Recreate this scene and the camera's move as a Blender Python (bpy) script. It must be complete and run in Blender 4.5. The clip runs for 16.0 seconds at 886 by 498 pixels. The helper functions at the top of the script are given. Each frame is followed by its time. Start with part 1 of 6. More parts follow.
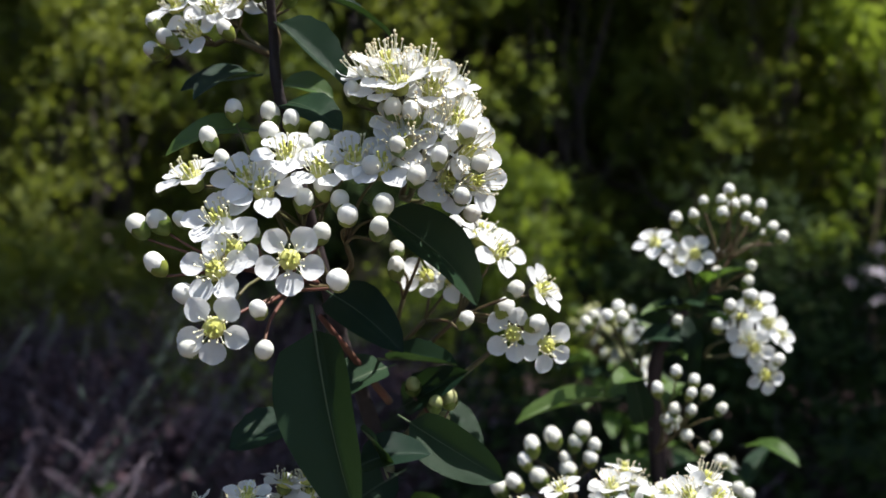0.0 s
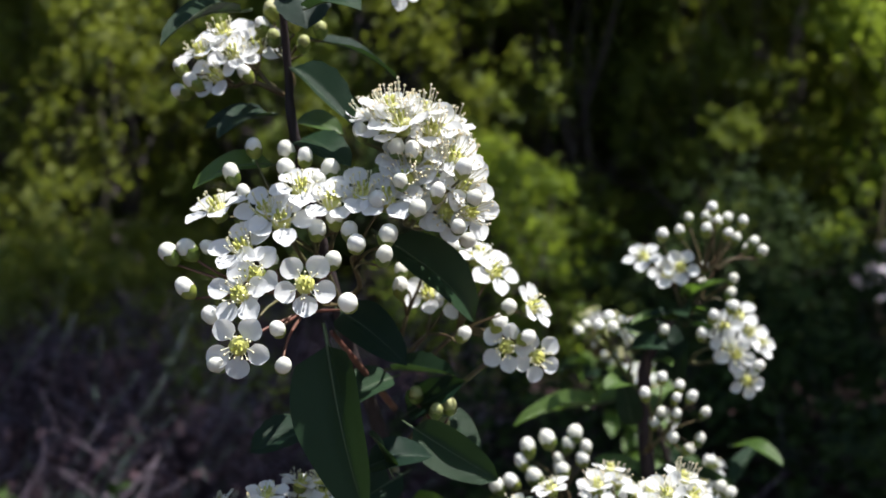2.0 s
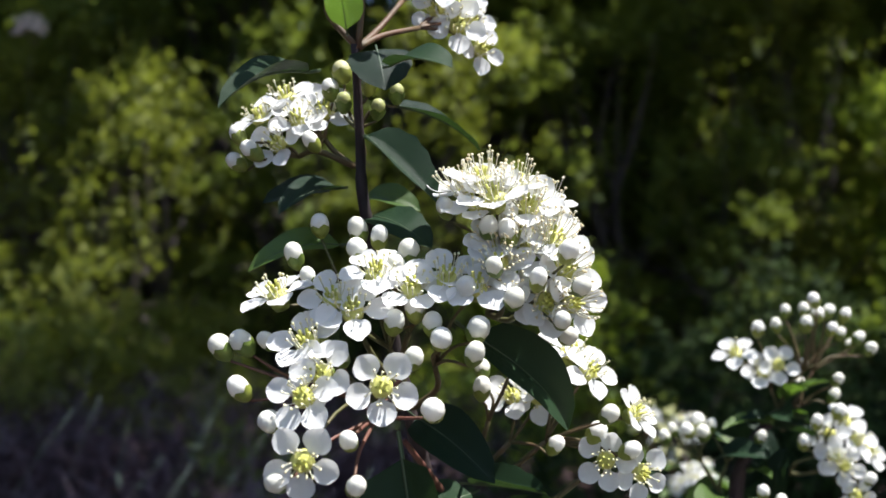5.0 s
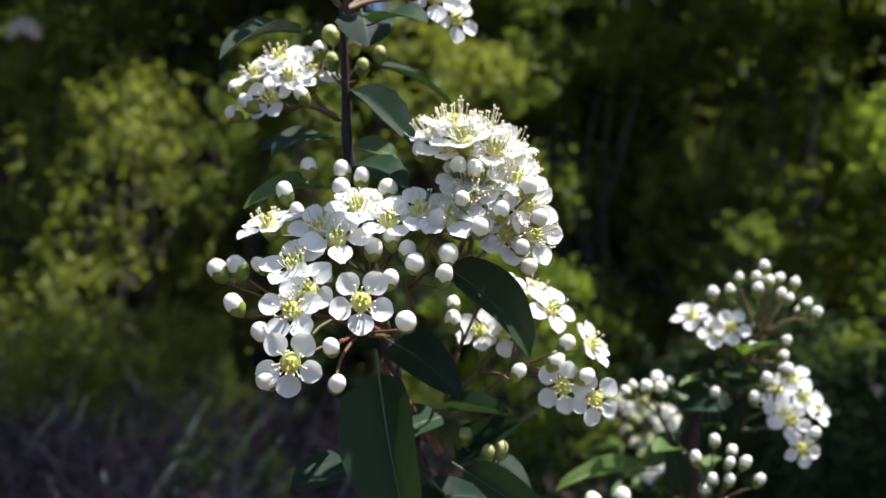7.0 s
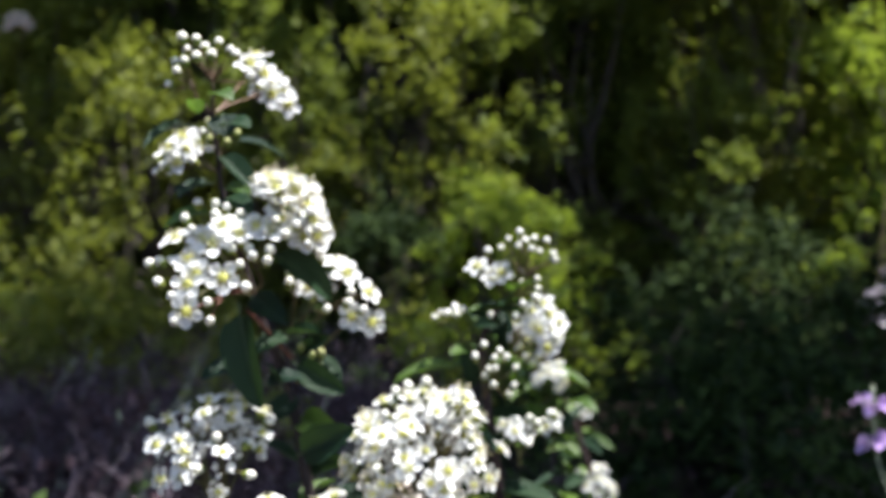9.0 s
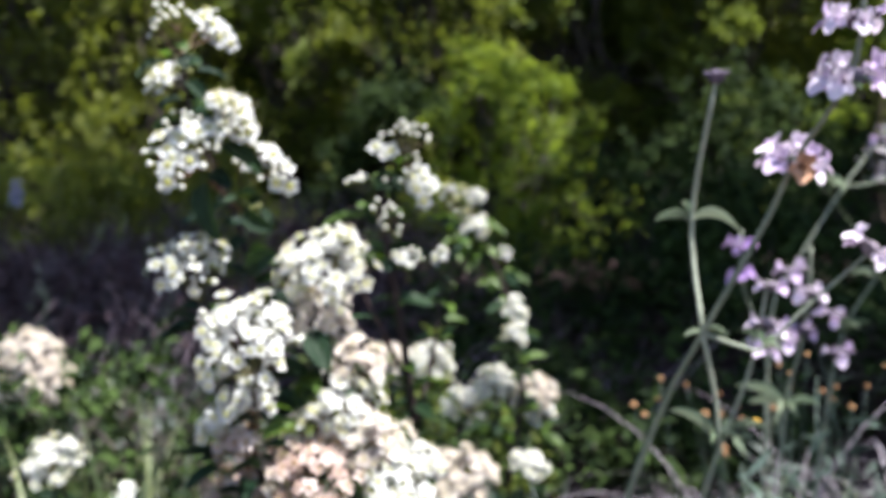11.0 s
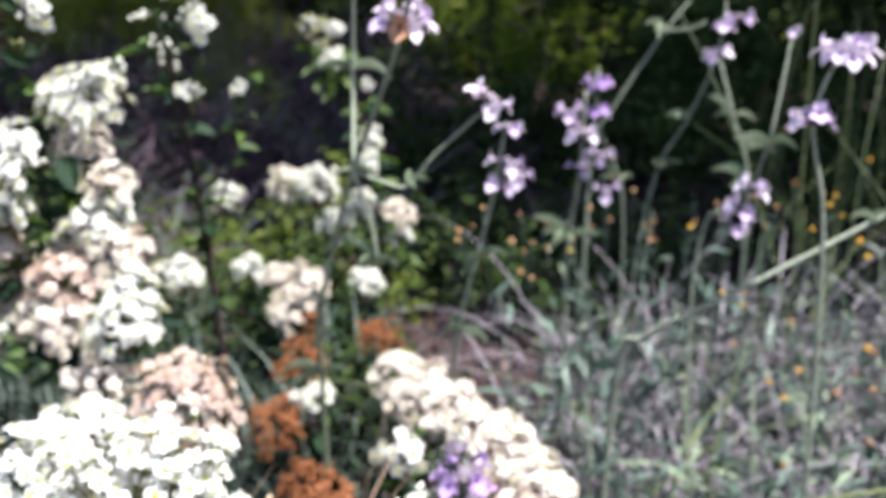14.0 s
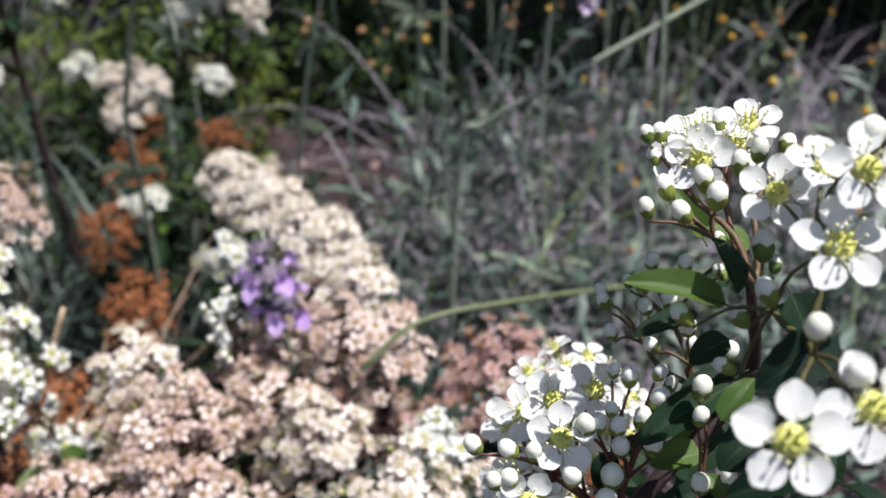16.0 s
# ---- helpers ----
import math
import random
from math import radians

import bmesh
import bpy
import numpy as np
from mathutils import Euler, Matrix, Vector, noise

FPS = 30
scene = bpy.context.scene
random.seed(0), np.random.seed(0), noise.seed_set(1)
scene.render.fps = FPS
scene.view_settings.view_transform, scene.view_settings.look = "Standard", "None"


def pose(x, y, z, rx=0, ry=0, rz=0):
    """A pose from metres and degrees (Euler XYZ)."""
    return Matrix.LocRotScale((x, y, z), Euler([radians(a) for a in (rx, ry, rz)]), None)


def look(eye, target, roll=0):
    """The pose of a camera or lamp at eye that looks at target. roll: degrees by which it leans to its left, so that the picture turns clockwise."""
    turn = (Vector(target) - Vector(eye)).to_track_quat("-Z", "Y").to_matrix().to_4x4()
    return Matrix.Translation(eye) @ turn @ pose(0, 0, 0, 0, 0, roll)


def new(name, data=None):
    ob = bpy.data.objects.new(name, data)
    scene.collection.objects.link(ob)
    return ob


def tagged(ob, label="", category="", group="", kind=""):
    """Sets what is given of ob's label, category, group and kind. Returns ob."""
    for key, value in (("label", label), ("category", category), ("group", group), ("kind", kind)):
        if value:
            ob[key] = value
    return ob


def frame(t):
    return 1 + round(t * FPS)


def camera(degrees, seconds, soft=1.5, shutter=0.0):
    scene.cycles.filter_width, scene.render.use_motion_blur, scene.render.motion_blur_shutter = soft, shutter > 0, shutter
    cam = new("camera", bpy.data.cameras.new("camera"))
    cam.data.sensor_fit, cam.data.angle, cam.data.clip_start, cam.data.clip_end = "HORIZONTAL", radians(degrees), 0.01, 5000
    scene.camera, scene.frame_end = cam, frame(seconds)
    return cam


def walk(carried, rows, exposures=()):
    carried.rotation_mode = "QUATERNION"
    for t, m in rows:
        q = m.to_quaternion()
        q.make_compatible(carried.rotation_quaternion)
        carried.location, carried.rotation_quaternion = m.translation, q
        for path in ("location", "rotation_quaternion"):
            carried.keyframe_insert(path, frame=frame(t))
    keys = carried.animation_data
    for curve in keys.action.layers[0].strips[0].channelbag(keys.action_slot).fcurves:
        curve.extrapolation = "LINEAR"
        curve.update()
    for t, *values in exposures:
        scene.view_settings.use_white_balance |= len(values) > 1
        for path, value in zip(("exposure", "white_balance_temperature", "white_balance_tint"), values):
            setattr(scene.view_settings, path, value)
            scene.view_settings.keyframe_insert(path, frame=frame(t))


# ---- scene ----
cam = camera(48.4, 16.0, 1.6)
PATH = [
    (0, (0.0651, 0.0404, 0.5013), (-0.1363, 2.0295, 0.4498), 0.73),
    (0.5, (0.0679, 0.0315, 0.5099), (-0.1405, 2.0202, 0.4694), 0.57),
    (1, (0.0679, 0.0264, 0.5092), (-0.1341, 2.0156, 0.4606), 0.36),
    (1.5, (0.0664, 0.0222, 0.5094), (-0.1516, 2.0095, 0.4518), 0.49),
    (2, (0.0688, 0.0202, 0.5072), (-0.1472, 2.0077, 0.4505), 0.52),
    (2.5, (0.0718, 0.0130, 0.5108), (-0.1494, 2.0004, 0.4716), 0.58),
    (3, (0.0721, 0.0117, 0.5135), (-0.1657, 1.9973, 0.4806), -0.01),
    (3.5, (0.0626, 0.0202, 0.5158), (-0.2102, 2.0015, 0.5255), -0.34),
    (3.7, (0.0550, 0.0221, 0.5152), (-0.2321, 2.0013, 0.5396), -0.04),
    (5.8, (0.0517, 0.0575, 0.4955), (-0.2024, 2.0367, 0.6309), 1.85),
    (6, (0.0510, 0.0563, 0.4918), (-0.1995, 2.0365, 0.6178), 1.83),
    (6.5, (0.0548, 0.0518, 0.4907), (-0.1864, 2.0327, 0.6239), 1.77),
    (7, (0.0590, 0.0279, 0.4917), (-0.1873, 2.0071, 0.6401), 2.01),
    (7.5, (0.0718, -0.0040, 0.4916), (-0.1753, 1.9751, 0.6404), 1.28),
    (8, (0.0869, -0.0363, 0.4935), (-0.1774, 1.9433, 0.6006), 0.79),
    (8.5, (0.1232, -0.0874, 0.5021), (-0.1174, 1.8976, 0.5464), -1.11),
    (9, (0.1432, -0.1267, 0.4992), (-0.1165, 1.8562, 0.5239), -1.16),
    (9.5, (0.1683, -0.1851, 0.5033), (-0.0666, 1.8004, 0.4530), -1.31),
    (10, (0.1844, -0.2213, 0.5006), (-0.0295, 1.7594, 0.3245), -0.83),
    (10.2, (0.1979, -0.2449, 0.5069), (-0.0429, 1.7287, 0.2906), -1.26),
    (12.3, (0.3515, -0.3658, 0.5084), (-0.0562, 1.5747, 0.2472), -0.88),
    (12.5, (0.3725, -0.3626, 0.5048), (-0.0598, 1.5720, 0.2394), 1.60),
    (13, (0.4075, -0.3706, 0.5081), (-0.0567, 1.5506, 0.2025), 2.54),
    (13.5, (0.4518, -0.3636, 0.5220), (0.0280, 1.5508, 0.1276), -0.50),
    (14, (0.4649, -0.3504, 0.5249), (0.0505, 1.5119, -0.0752), -1.22),
    (14.5, (0.4666, -0.3525, 0.5283), (0.0678, 1.4404, -0.2631), -1.29),
    (15, (0.4688, -0.3407, 0.4915), (0.1139, 1.4026, -0.4222), 0.07),
    (15.2, (0.4765, -0.3326, 0.4870), (0.1090, 1.3840, -0.4712), -0.07),
    (15.5, (0.4852, -0.3280, 0.4920), (0.1826, 1.3992, -0.4700), -0.84),
    (15.7, (0.4942, -0.3190, 0.4952), (0.2532, 1.4220, -0.4593), -0.96),
    (16, (0.5046, -0.3068, 0.4995), (0.2931, 1.4325, -0.4649), -1.24),
]
walk(cam, [(t, look(eye, target, roll)) for t, eye, target, roll in PATH], [(0, 0.88), (3.5, 1.0), (6.0, 1.22), (8.0, 1.25), (9.5, 1.46), (12.3, 1.52), (13.5, 1.62), (14.0, 1.47), (14.5, 1.17), (15.0, 0.79), (16, 0.60)])
cam.data.dof.use_dof = True
cam.data.dof.focus_distance = 0.175
cam.data.dof.aperture_fstop = 21.5

# ---- light ----
SUN_UP, SUN_ROUND = radians(68), radians(100)
world = bpy.data.worlds.new("sky")
scene.world = world
world.use_nodes = True
nt = world.node_tree
sky = nt.nodes.new("ShaderNodeTexSky")
sky.sky_type, sky.sun_disc = "NISHITA", False
sky.sun_elevation, sky.sun_rotation = SUN_UP, SUN_ROUND
back = nt.nodes["Background"]
back.inputs["Strength"].default_value = 0.085
nt.links.new(sky.outputs[0], back.inputs["Color"])
sun = new("sun", bpy.data.lights.new("sun", "SUN"))
sun.data.energy, sun.data.angle, sun.data.color = 4.8, radians(0.6), (1.0, 0.975, 0.955)
toward = Vector((math.sin(SUN_ROUND) * math.cos(SUN_UP), math.cos(SUN_ROUND) * math.cos(SUN_UP), math.sin(SUN_UP)))
sun.matrix_world = look(toward * 20, (0, 0, 0))


# ---- materials ----
def mat(name, c1, c2, rough=0.5, scale=300.0, bump=0.2, through_light=0.0, glow=None, vary="object", spread=0.5, gloss=0.5):
    """Two colours mixed by coarse and fine noise and by a random number for each thing or loose piece."""
    m = bpy.data.materials.new(name)
    m.use_nodes = True
    t = m.node_tree
    n, l = t.nodes, t.links
    bsdf = n["Principled BSDF"]
    co = n.new("ShaderNodeTexCoord")
    fine, wide = n.new("ShaderNodeTexNoise"), n.new("ShaderNodeTexNoise")
    for node, s in ((fine, scale), (wide, scale * 0.17)):
        node.inputs["Scale"].default_value, node.inputs["Detail"].default_value = s, 4
        l.new(co.outputs["Object"], node.inputs["Vector"])
    add = n.new("ShaderNodeMath")
    add.operation = "ADD"
    l.new(fine.outputs["Fac"], add.inputs[0]), l.new(wide.outputs["Fac"], add.inputs[1])
    if vary:
        rnd = n.new("ShaderNodeObjectInfo") if vary == "object" else n.new("ShaderNodeNewGeometry")
        mul = n.new("ShaderNodeMath")
        mul.operation = "MULTIPLY_ADD"
        l.new(rnd.outputs["Random" if vary == "object" else "Random Per Island"], mul.inputs[0])
        mul.inputs[1].default_value, mul.inputs[2].default_value = spread * 2, -spread
        both = n.new("ShaderNodeMath")
        both.operation = "ADD"
        l.new(add.outputs[0], both.inputs[0]), l.new(mul.outputs[0], both.inputs[1])
        add = both
    fit_range = n.new("ShaderNodeMapRange")
    fit_range.inputs["From Min"].default_value, fit_range.inputs["From Max"].default_value = 0.6, 1.4
    l.new(add.outputs[0], fit_range.inputs["Value"])
    mix = n.new("ShaderNodeMix")
    mix.data_type = "RGBA"
    mix.inputs["A"].default_value, mix.inputs["B"].default_value = (*c1, 1), (*c2, 1)
    l.new(fit_range.outputs[0], mix.inputs["Factor"])
    l.new(mix.outputs["Result"], bsdf.inputs["Base Color"])
    bsdf.inputs["Roughness"].default_value = rough
    bsdf.inputs["Specular IOR Level"].default_value = gloss
    if bump:
        b = n.new("ShaderNodeBump")
        b.inputs["Strength"].default_value, b.inputs["Distance"].default_value = bump, 0.3 / scale
        l.new(fine.outputs["Fac"], b.inputs["Height"]), l.new(b.outputs[0], bsdf.inputs["Normal"])
    if through_light:
        tr, ms = n.new("ShaderNodeBsdfTranslucent"), n.new("ShaderNodeMixShader")
        if glow:
            tr.inputs["Color"].default_value = (*glow, 1)
        else:
            l.new(mix.outputs["Result"], tr.inputs["Color"])
        ms.inputs[0].default_value = through_light
        l.new(bsdf.outputs[0], ms.inputs[1]), l.new(tr.outputs[0], ms.inputs[2])
        l.new(ms.outputs[0], n["Material Output"].inputs["Surface"])
    return m


M_PETAL = mat("petal_white", (0.78, 0.785, 0.78), (0.87, 0.87, 0.86), 0.6, 900, 0.25, 0.4, spread=0.3, gloss=0.2)
M_BUD = mat("bud_white", (0.74, 0.73, 0.63), (0.85, 0.84, 0.78), 0.5, 900, 0.2, 0.2, spread=0.5, gloss=0.3)
M_CREAM = mat("petal_cream", (0.70, 0.60, 0.54), (0.84, 0.78, 0.745), 0.65, 900, 0.25, 0.25, spread=0.4, gloss=0.2)
M_PINK = mat("petal_fading", (0.46, 0.31, 0.275), (0.77, 0.65, 0.61), 0.7, 900, 0.3, 0.2, spread=0.5, gloss=0.2)
M_MAUVE = mat("petal_withered", (0.36, 0.215, 0.21), (0.55, 0.375, 0.36), 0.8, 700, 0.3, 0.1, spread=0.4, gloss=0.15)
M_RUST = mat("dried_rust", (0.16, 0.060, 0.026), (0.34, 0.135, 0.06), 0.8, 700, 0.4, spread=0.4, gloss=0.15)
M_CENTRE = mat("flower_centre", (0.42, 0.44, 0.08), (0.62, 0.60, 0.18), 0.55, 1200, 0.3, vary="island", spread=0.3)
M_CENTRE_OLD = mat("flower_centre_old", (0.25, 0.13, 0.05), (0.45, 0.30, 0.14), 0.7, 1200, 0.3, vary="island", spread=0.3)
M_FILAMENT = mat("filament", (0.72, 0.70, 0.52), (0.80, 0.78, 0.64), 0.5, 900, 0.0, 0.25, vary="island", spread=0.3)
M_ANTHER_PALE = mat("anther_pale", (0.66, 0.52, 0.40), (0.82, 0.74, 0.64), 0.6, 1200, 0.2, vary="island", spread=0.5)
M_CENTRE_PALE = mat("flower_centre_pale", (0.44, 0.36, 0.16), (0.62, 0.54, 0.30), 0.6, 1200, 0.3, vary="island", spread=0.3)
M_ANTHER = mat("anther", (0.76, 0.70, 0.40), (0.85, 0.82, 0.62), 0.6, 1200, 0.2, vary="island", spread=0.5)
M_ANTHER_TAN = mat("anther_tan", (0.74, 0.62, 0.38), (0.86, 0.80, 0.60), 0.6, 1200, 0.2, vary="island", spread=0.5)
M_ANTHER_OLD = mat("anther_old", (0.40, 0.22, 0.10), (0.62, 0.42, 0.22), 0.7, 1200, 0.2, vary="island", spread=0.5)
M_CALYX = mat("calyx", (0.10, 0.15, 0.025), (0.24, 0.27, 0.05), 0.5, 700, 0.3, 0.1, spread=0.5)
M_YOUNG = mat("young_bud", (0.34, 0.36, 0.13), (0.52, 0.50, 0.26), 0.55, 700, 0.2, 0.1, spread=0.5)
M_STALK = mat("flower_stalk", (0.075, 0.075, 0.024), (0.125, 0.045, 0.032), 0.6, 150, 0.3, 0.0, spread=0.5)
M_BARK = mat("shrub_bark", (0.014, 0.009, 0.010), (0.045, 0.024, 0.024), 0.75, 350, 0.6, spread=0.3)
M_LEAF = mat("shrub_leaf", (0.007, 0.019, 0.012), (0.019, 0.040, 0.019), 0.42, 220, 0.3, 0.08, (0.08, 0.17, 0.03), spread=0.6, gloss=0.14)
M_LEAF_NEW = mat("young_leaf", (0.045, 0.090, 0.016), (0.095, 0.160, 0.030), 0.42, 220, 0.25, 0.3, (0.13, 0.24, 0.025), spread=0.5)
M_RIB = mat("leaf_rib", (0.035, 0.06, 0.03), (0.07, 0.10, 0.045), 0.45, 400, 0.1, spread=0.4)
M_BUSH_A = mat("bush_leaf_dark", (0.041, 0.067, 0.015), (0.140, 0.176, 0.034), 0.6, 60, 0.1, 0.34, (0.25, 0.32, 0.045), "island", 0.8, 0.25)
M_BUSH_B = mat("bush_leaf_light", (0.060, 0.102, 0.015), (0.160, 0.212, 0.034), 0.62, 60, 0.1, 0.45, (0.32, 0.42, 0.045), "island", 0.8, 0.25)
M_BUSH_C = mat("bush_leaf_olive", (0.060, 0.079, 0.018), (0.182, 0.202, 0.042), 0.6, 60, 0.1, 0.36, (0.315, 0.37, 0.045), "island", 0.8, 0.25)
# leaf colour darkened to stand in for deep shade among the low plants
M_BUSH_SHADED = mat("low_leaf_shaded", (0.012, 0.024, 0.009), (0.042, 0.070, 0.018), 0.7, 90, 0.1, 0.15, None, "island", 0.8, 0.12)
M_WOOD = mat("bush_wood", (0.022, 0.017, 0.015), (0.06, 0.045, 0.038), 0.8, 60, 0.7, spread=0.3)
M_SOIL = mat("soil", (0.022, 0.014, 0.016), (0.064, 0.040, 0.042), 0.95, 30, 0.8, vary="", gloss=0.1)
M_LITTER = mat("leaf_litter", (0.028, 0.018, 0.022), (0.095, 0.060, 0.070), 0.9, 120, 0.3, 0.0, None, "island", 0.7, 0.1)
M_PEBBLE = mat("pebble", (0.22, 0.13, 0.12), (0.42, 0.28, 0.26), 0.9, 120, 0.5, 0.0, None, "island", 0.6, 0.2)
M_TWIG = mat("dry_twig", (0.055, 0.042, 0.052), (0.25, 0.20, 0.245), 0.8, 150, 0.3, 0.0, None, "island", 0.6, 0.2)
M_GRASS = mat("grey_grass", (0.016, 0.028, 0.021), (0.10, 0.132, 0.112), 0.55, 120, 0.2, 0.15, None, "island", 0.8)
M_GRASS_DRY = mat("dead_grass", (0.024, 0.019, 0.024), (0.29, 0.255, 0.30), 0.7, 120, 0.2, 0.1, None, "island", 0.8)
M_GRASS_BLUE = mat("blue_green_leaf", (0.022, 0.042, 0.033), (0.105, 0.15, 0.125), 0.5, 120, 0.2, 0.2, None, "island", 0.8)
M_GRASS_GREEN = mat("green_grass", (0.06, 0.09, 0.035), (0.17, 0.20, 0.09), 0.5, 120, 0.2, 0.2, None, "island", 0.8)
M_SAGE_STEM = mat("sage_stem", (0.20, 0.23, 0.17), (0.36, 0.39, 0.31), 0.75, 200, 0.4, spread=0.4, gloss=0.2)
M_SAGE_LEAF = mat("sage_leaf", (0.15, 0.21, 0.13), (0.32, 0.38, 0.27), 0.75, 250, 0.4, 0.2, spread=0.5, gloss=0.2)
M_LILAC = mat("lilac_petal", (0.67, 0.52, 0.75), (0.89, 0.79, 0.91), 0.6, 500, 0.2, 0.3, spread=0.6, gloss=0.2)
M_LILAC_OLD = mat("faded_lilac", (0.46, 0.42, 0.49), (0.68, 0.63, 0.69), 0.7, 500, 0.2, 0.2, spread=0.6, gloss=0.2)
M_LILAC_DRY = mat("dried_floret", (0.50, 0.26, 0.15), (0.74, 0.50, 0.38), 0.7, 500, 0.2, 0.2, spread=0.6, gloss=0.2)
M_VIOLET = mat("violet_petal", (0.46, 0.29, 0.62), (0.64, 0.46, 0.78), 0.6, 500, 0.2, 0.3, spread=0.6, gloss=0.2)
M_SAGE_CALYX = mat("sage_calyx", (0.085, 0.065, 0.105), (0.20, 0.165, 0.20), 0.7, 400, 0.3, spread=0.5, gloss=0.2)
M_BUTTON = mat("dry_button", (0.22, 0.115, 0.06), (0.38, 0.22, 0.115), 0.75, 300, 0.4, spread=0.7, gloss=0.2)
M_BUTTON_Y = mat("yellow_button", (0.45, 0.22, 0.03), (0.62, 0.38, 0.06), 0.7, 300, 0.4, spread=0.6, gloss=0.2)
M_STRAW = mat("straw", (0.22, 0.14, 0.085), (0.48, 0.36, 0.25), 0.6, 200, 0.3, spread=0.5)
M_BROWN_BLADE = mat("brown_blade", (0.05, 0.030, 0.020), (0.36, 0.24, 0.165), 0.7, 150, 0.3, 0.1, None, "island", 0.8)
M_BLUE = mat("blue_petal", (0.30, 0.33, 0.62), (0.50, 0.53, 0.78), 0.6, 400, 0.2, 0.2, spread=0.4)


# ---- helpers for shapes ----
rng = np.random.default_rng(7)
WHERE = {}


def V(p):
    return Vector(p) / 1000.0


def thing(name, base, label, category, group="", kind=""):
    ob = new(name)
    ob.location = base
    ob.empty_display_size = 0.02
    WHERE[ob.name] = Vector(base)
    return tagged(ob, label, category, group, kind)


def put(name, me, parent, m, label=""):
    """A mesh as a part of its parent, at the pose m in the world."""
    ob = new(name, me)
    ob.parent = parent
    ob.matrix_basis = Matrix.Translation(-WHERE[parent.name]) @ m
    WHERE[ob.name] = m.translation.copy()
    if label:
        ob["label"] = label
    return ob


def mesh(name, verts, faces, mats, index=None, smooth=True):
    me = bpy.data.meshes.new(name)
    me.from_pydata([tuple(v) for v in verts], [], [tuple(f) for f in faces])
    for m in mats:
        me.materials.append(m)
    if index is not None:
        me.polygons.foreach_set("material_index", index)
    if smooth:
        me.polygons.foreach_set("use_smooth", [True] * len(me.polygons))
    me.update()
    return me


class Shape:
    """Vertices, faces and material numbers, gathered piece by piece."""

    def __init__(self):
        self.v, self.f, self.k = [], [], []

    def add(self, v, f, k=0):
        o = len(self.v)
        self.v += [tuple(p) for p in v]
        self.f += [tuple(i + o for i in q) for q in f]
        self.k += [k] * len(f)

    def tube(self, pts, radii, sides=6, k=0, cap=True):
        pts = [Vector(p) for p in pts]
        v, f = [], []
        side = None
        for i, p in enumerate(pts):
            d = (pts[min(i + 1, len(pts) - 1)] - pts[max(i - 1, 0)]).normalized()
            if side is None:
                side = d.orthogonal().normalized()
            side = (side - d * side.dot(d)).normalized()
            up = d.cross(side)
            r = radii[i] if hasattr(radii, "__len__") else radii
            for j in range(sides):
                a = 2 * math.pi * j / sides
                v.append(p + side * (math.cos(a) * r) + up * (math.sin(a) * r))
        for i in range(len(pts) - 1):
            for j in range(sides):
                a, b = i * sides + j, i * sides + (j + 1) % sides
                f.append((a, b, b + sides, a + sides))
        if cap:
            f.append(tuple(range(sides))[::-1])
            f.append(tuple(range(len(v) - sides, len(v))))
        self.add(v, f, k)

    def blob(self, c, r, k=0, rings=4, sides=6, squash=(1, 1, 1), axis=None):
        """An egg: rings from the lower to the upper pole along its axis."""
        q = (Vector(axis).to_track_quat("Z", "Y") if axis is not None else Euler((0, 0, 0)).to_quaternion())
        v, f = [], []
        for i in range(rings + 1):
            a = math.pi * i / rings
            for j in range(sides):
                b = 2 * math.pi * j / sides
                p = Vector((math.sin(a) * math.cos(b) * squash[0], math.sin(a) * math.sin(b) * squash[1], -math.cos(a) * squash[2])) * r
                v.append(Vector(c) + q @ p)
        for i in range(rings):
            for j in range(sides):
                a, b = i * sides + j, i * sides + (j + 1) % sides
                f.append((a, b, b + sides, a + sides))
        self.add(v, f, k)

    def mesh(self, name, mats, smooth=True):
        return mesh(name, self.v, self.f, mats, self.k, smooth)


def bend(a, b, sag=0.0, steps=6, wave=0.0):
    """Points from a to b along a shallow bow."""
    a, b = Vector(a), Vector(b)
    side = Vector((rng.normal(), rng.normal(), rng.normal())) * wave
    return [a.lerp(b, i / steps) + (Vector((0, 0, sag)) + side) * math.sin(math.pi * i / steps) for i in range(steps + 1)]


def spline(pts, steps=5):
    """A smooth line through the points."""
    p = [Vector(q) for q in pts]
    p = [p[0] * 2 - p[1]] + p + [p[-1] * 2 - p[-2]]
    out = []
    for i in range(1, len(p) - 2):
        for s in range(steps):
            t = s / steps
            out.append(0.5 * ((2 * p[i]) + (p[i + 1] - p[i - 1]) * t + (2 * p[i - 1] - 5 * p[i] + 4 * p[i + 1] - p[i + 2]) * t * t
                              + (3 * p[i] - p[i - 1] - 3 * p[i + 1] + p[i + 2]) * t ** 3))
    return out + [p[-2]]


def facing(pos, normal, spin, size=1.0):
    q = Vector(normal).to_track_quat("Z", "Y")
    return Matrix.Translation(pos) @ q.to_matrix().to_4x4() @ Matrix.Rotation(spin, 4, "Z") @ Matrix.Diagonal((size, size, size, 1))


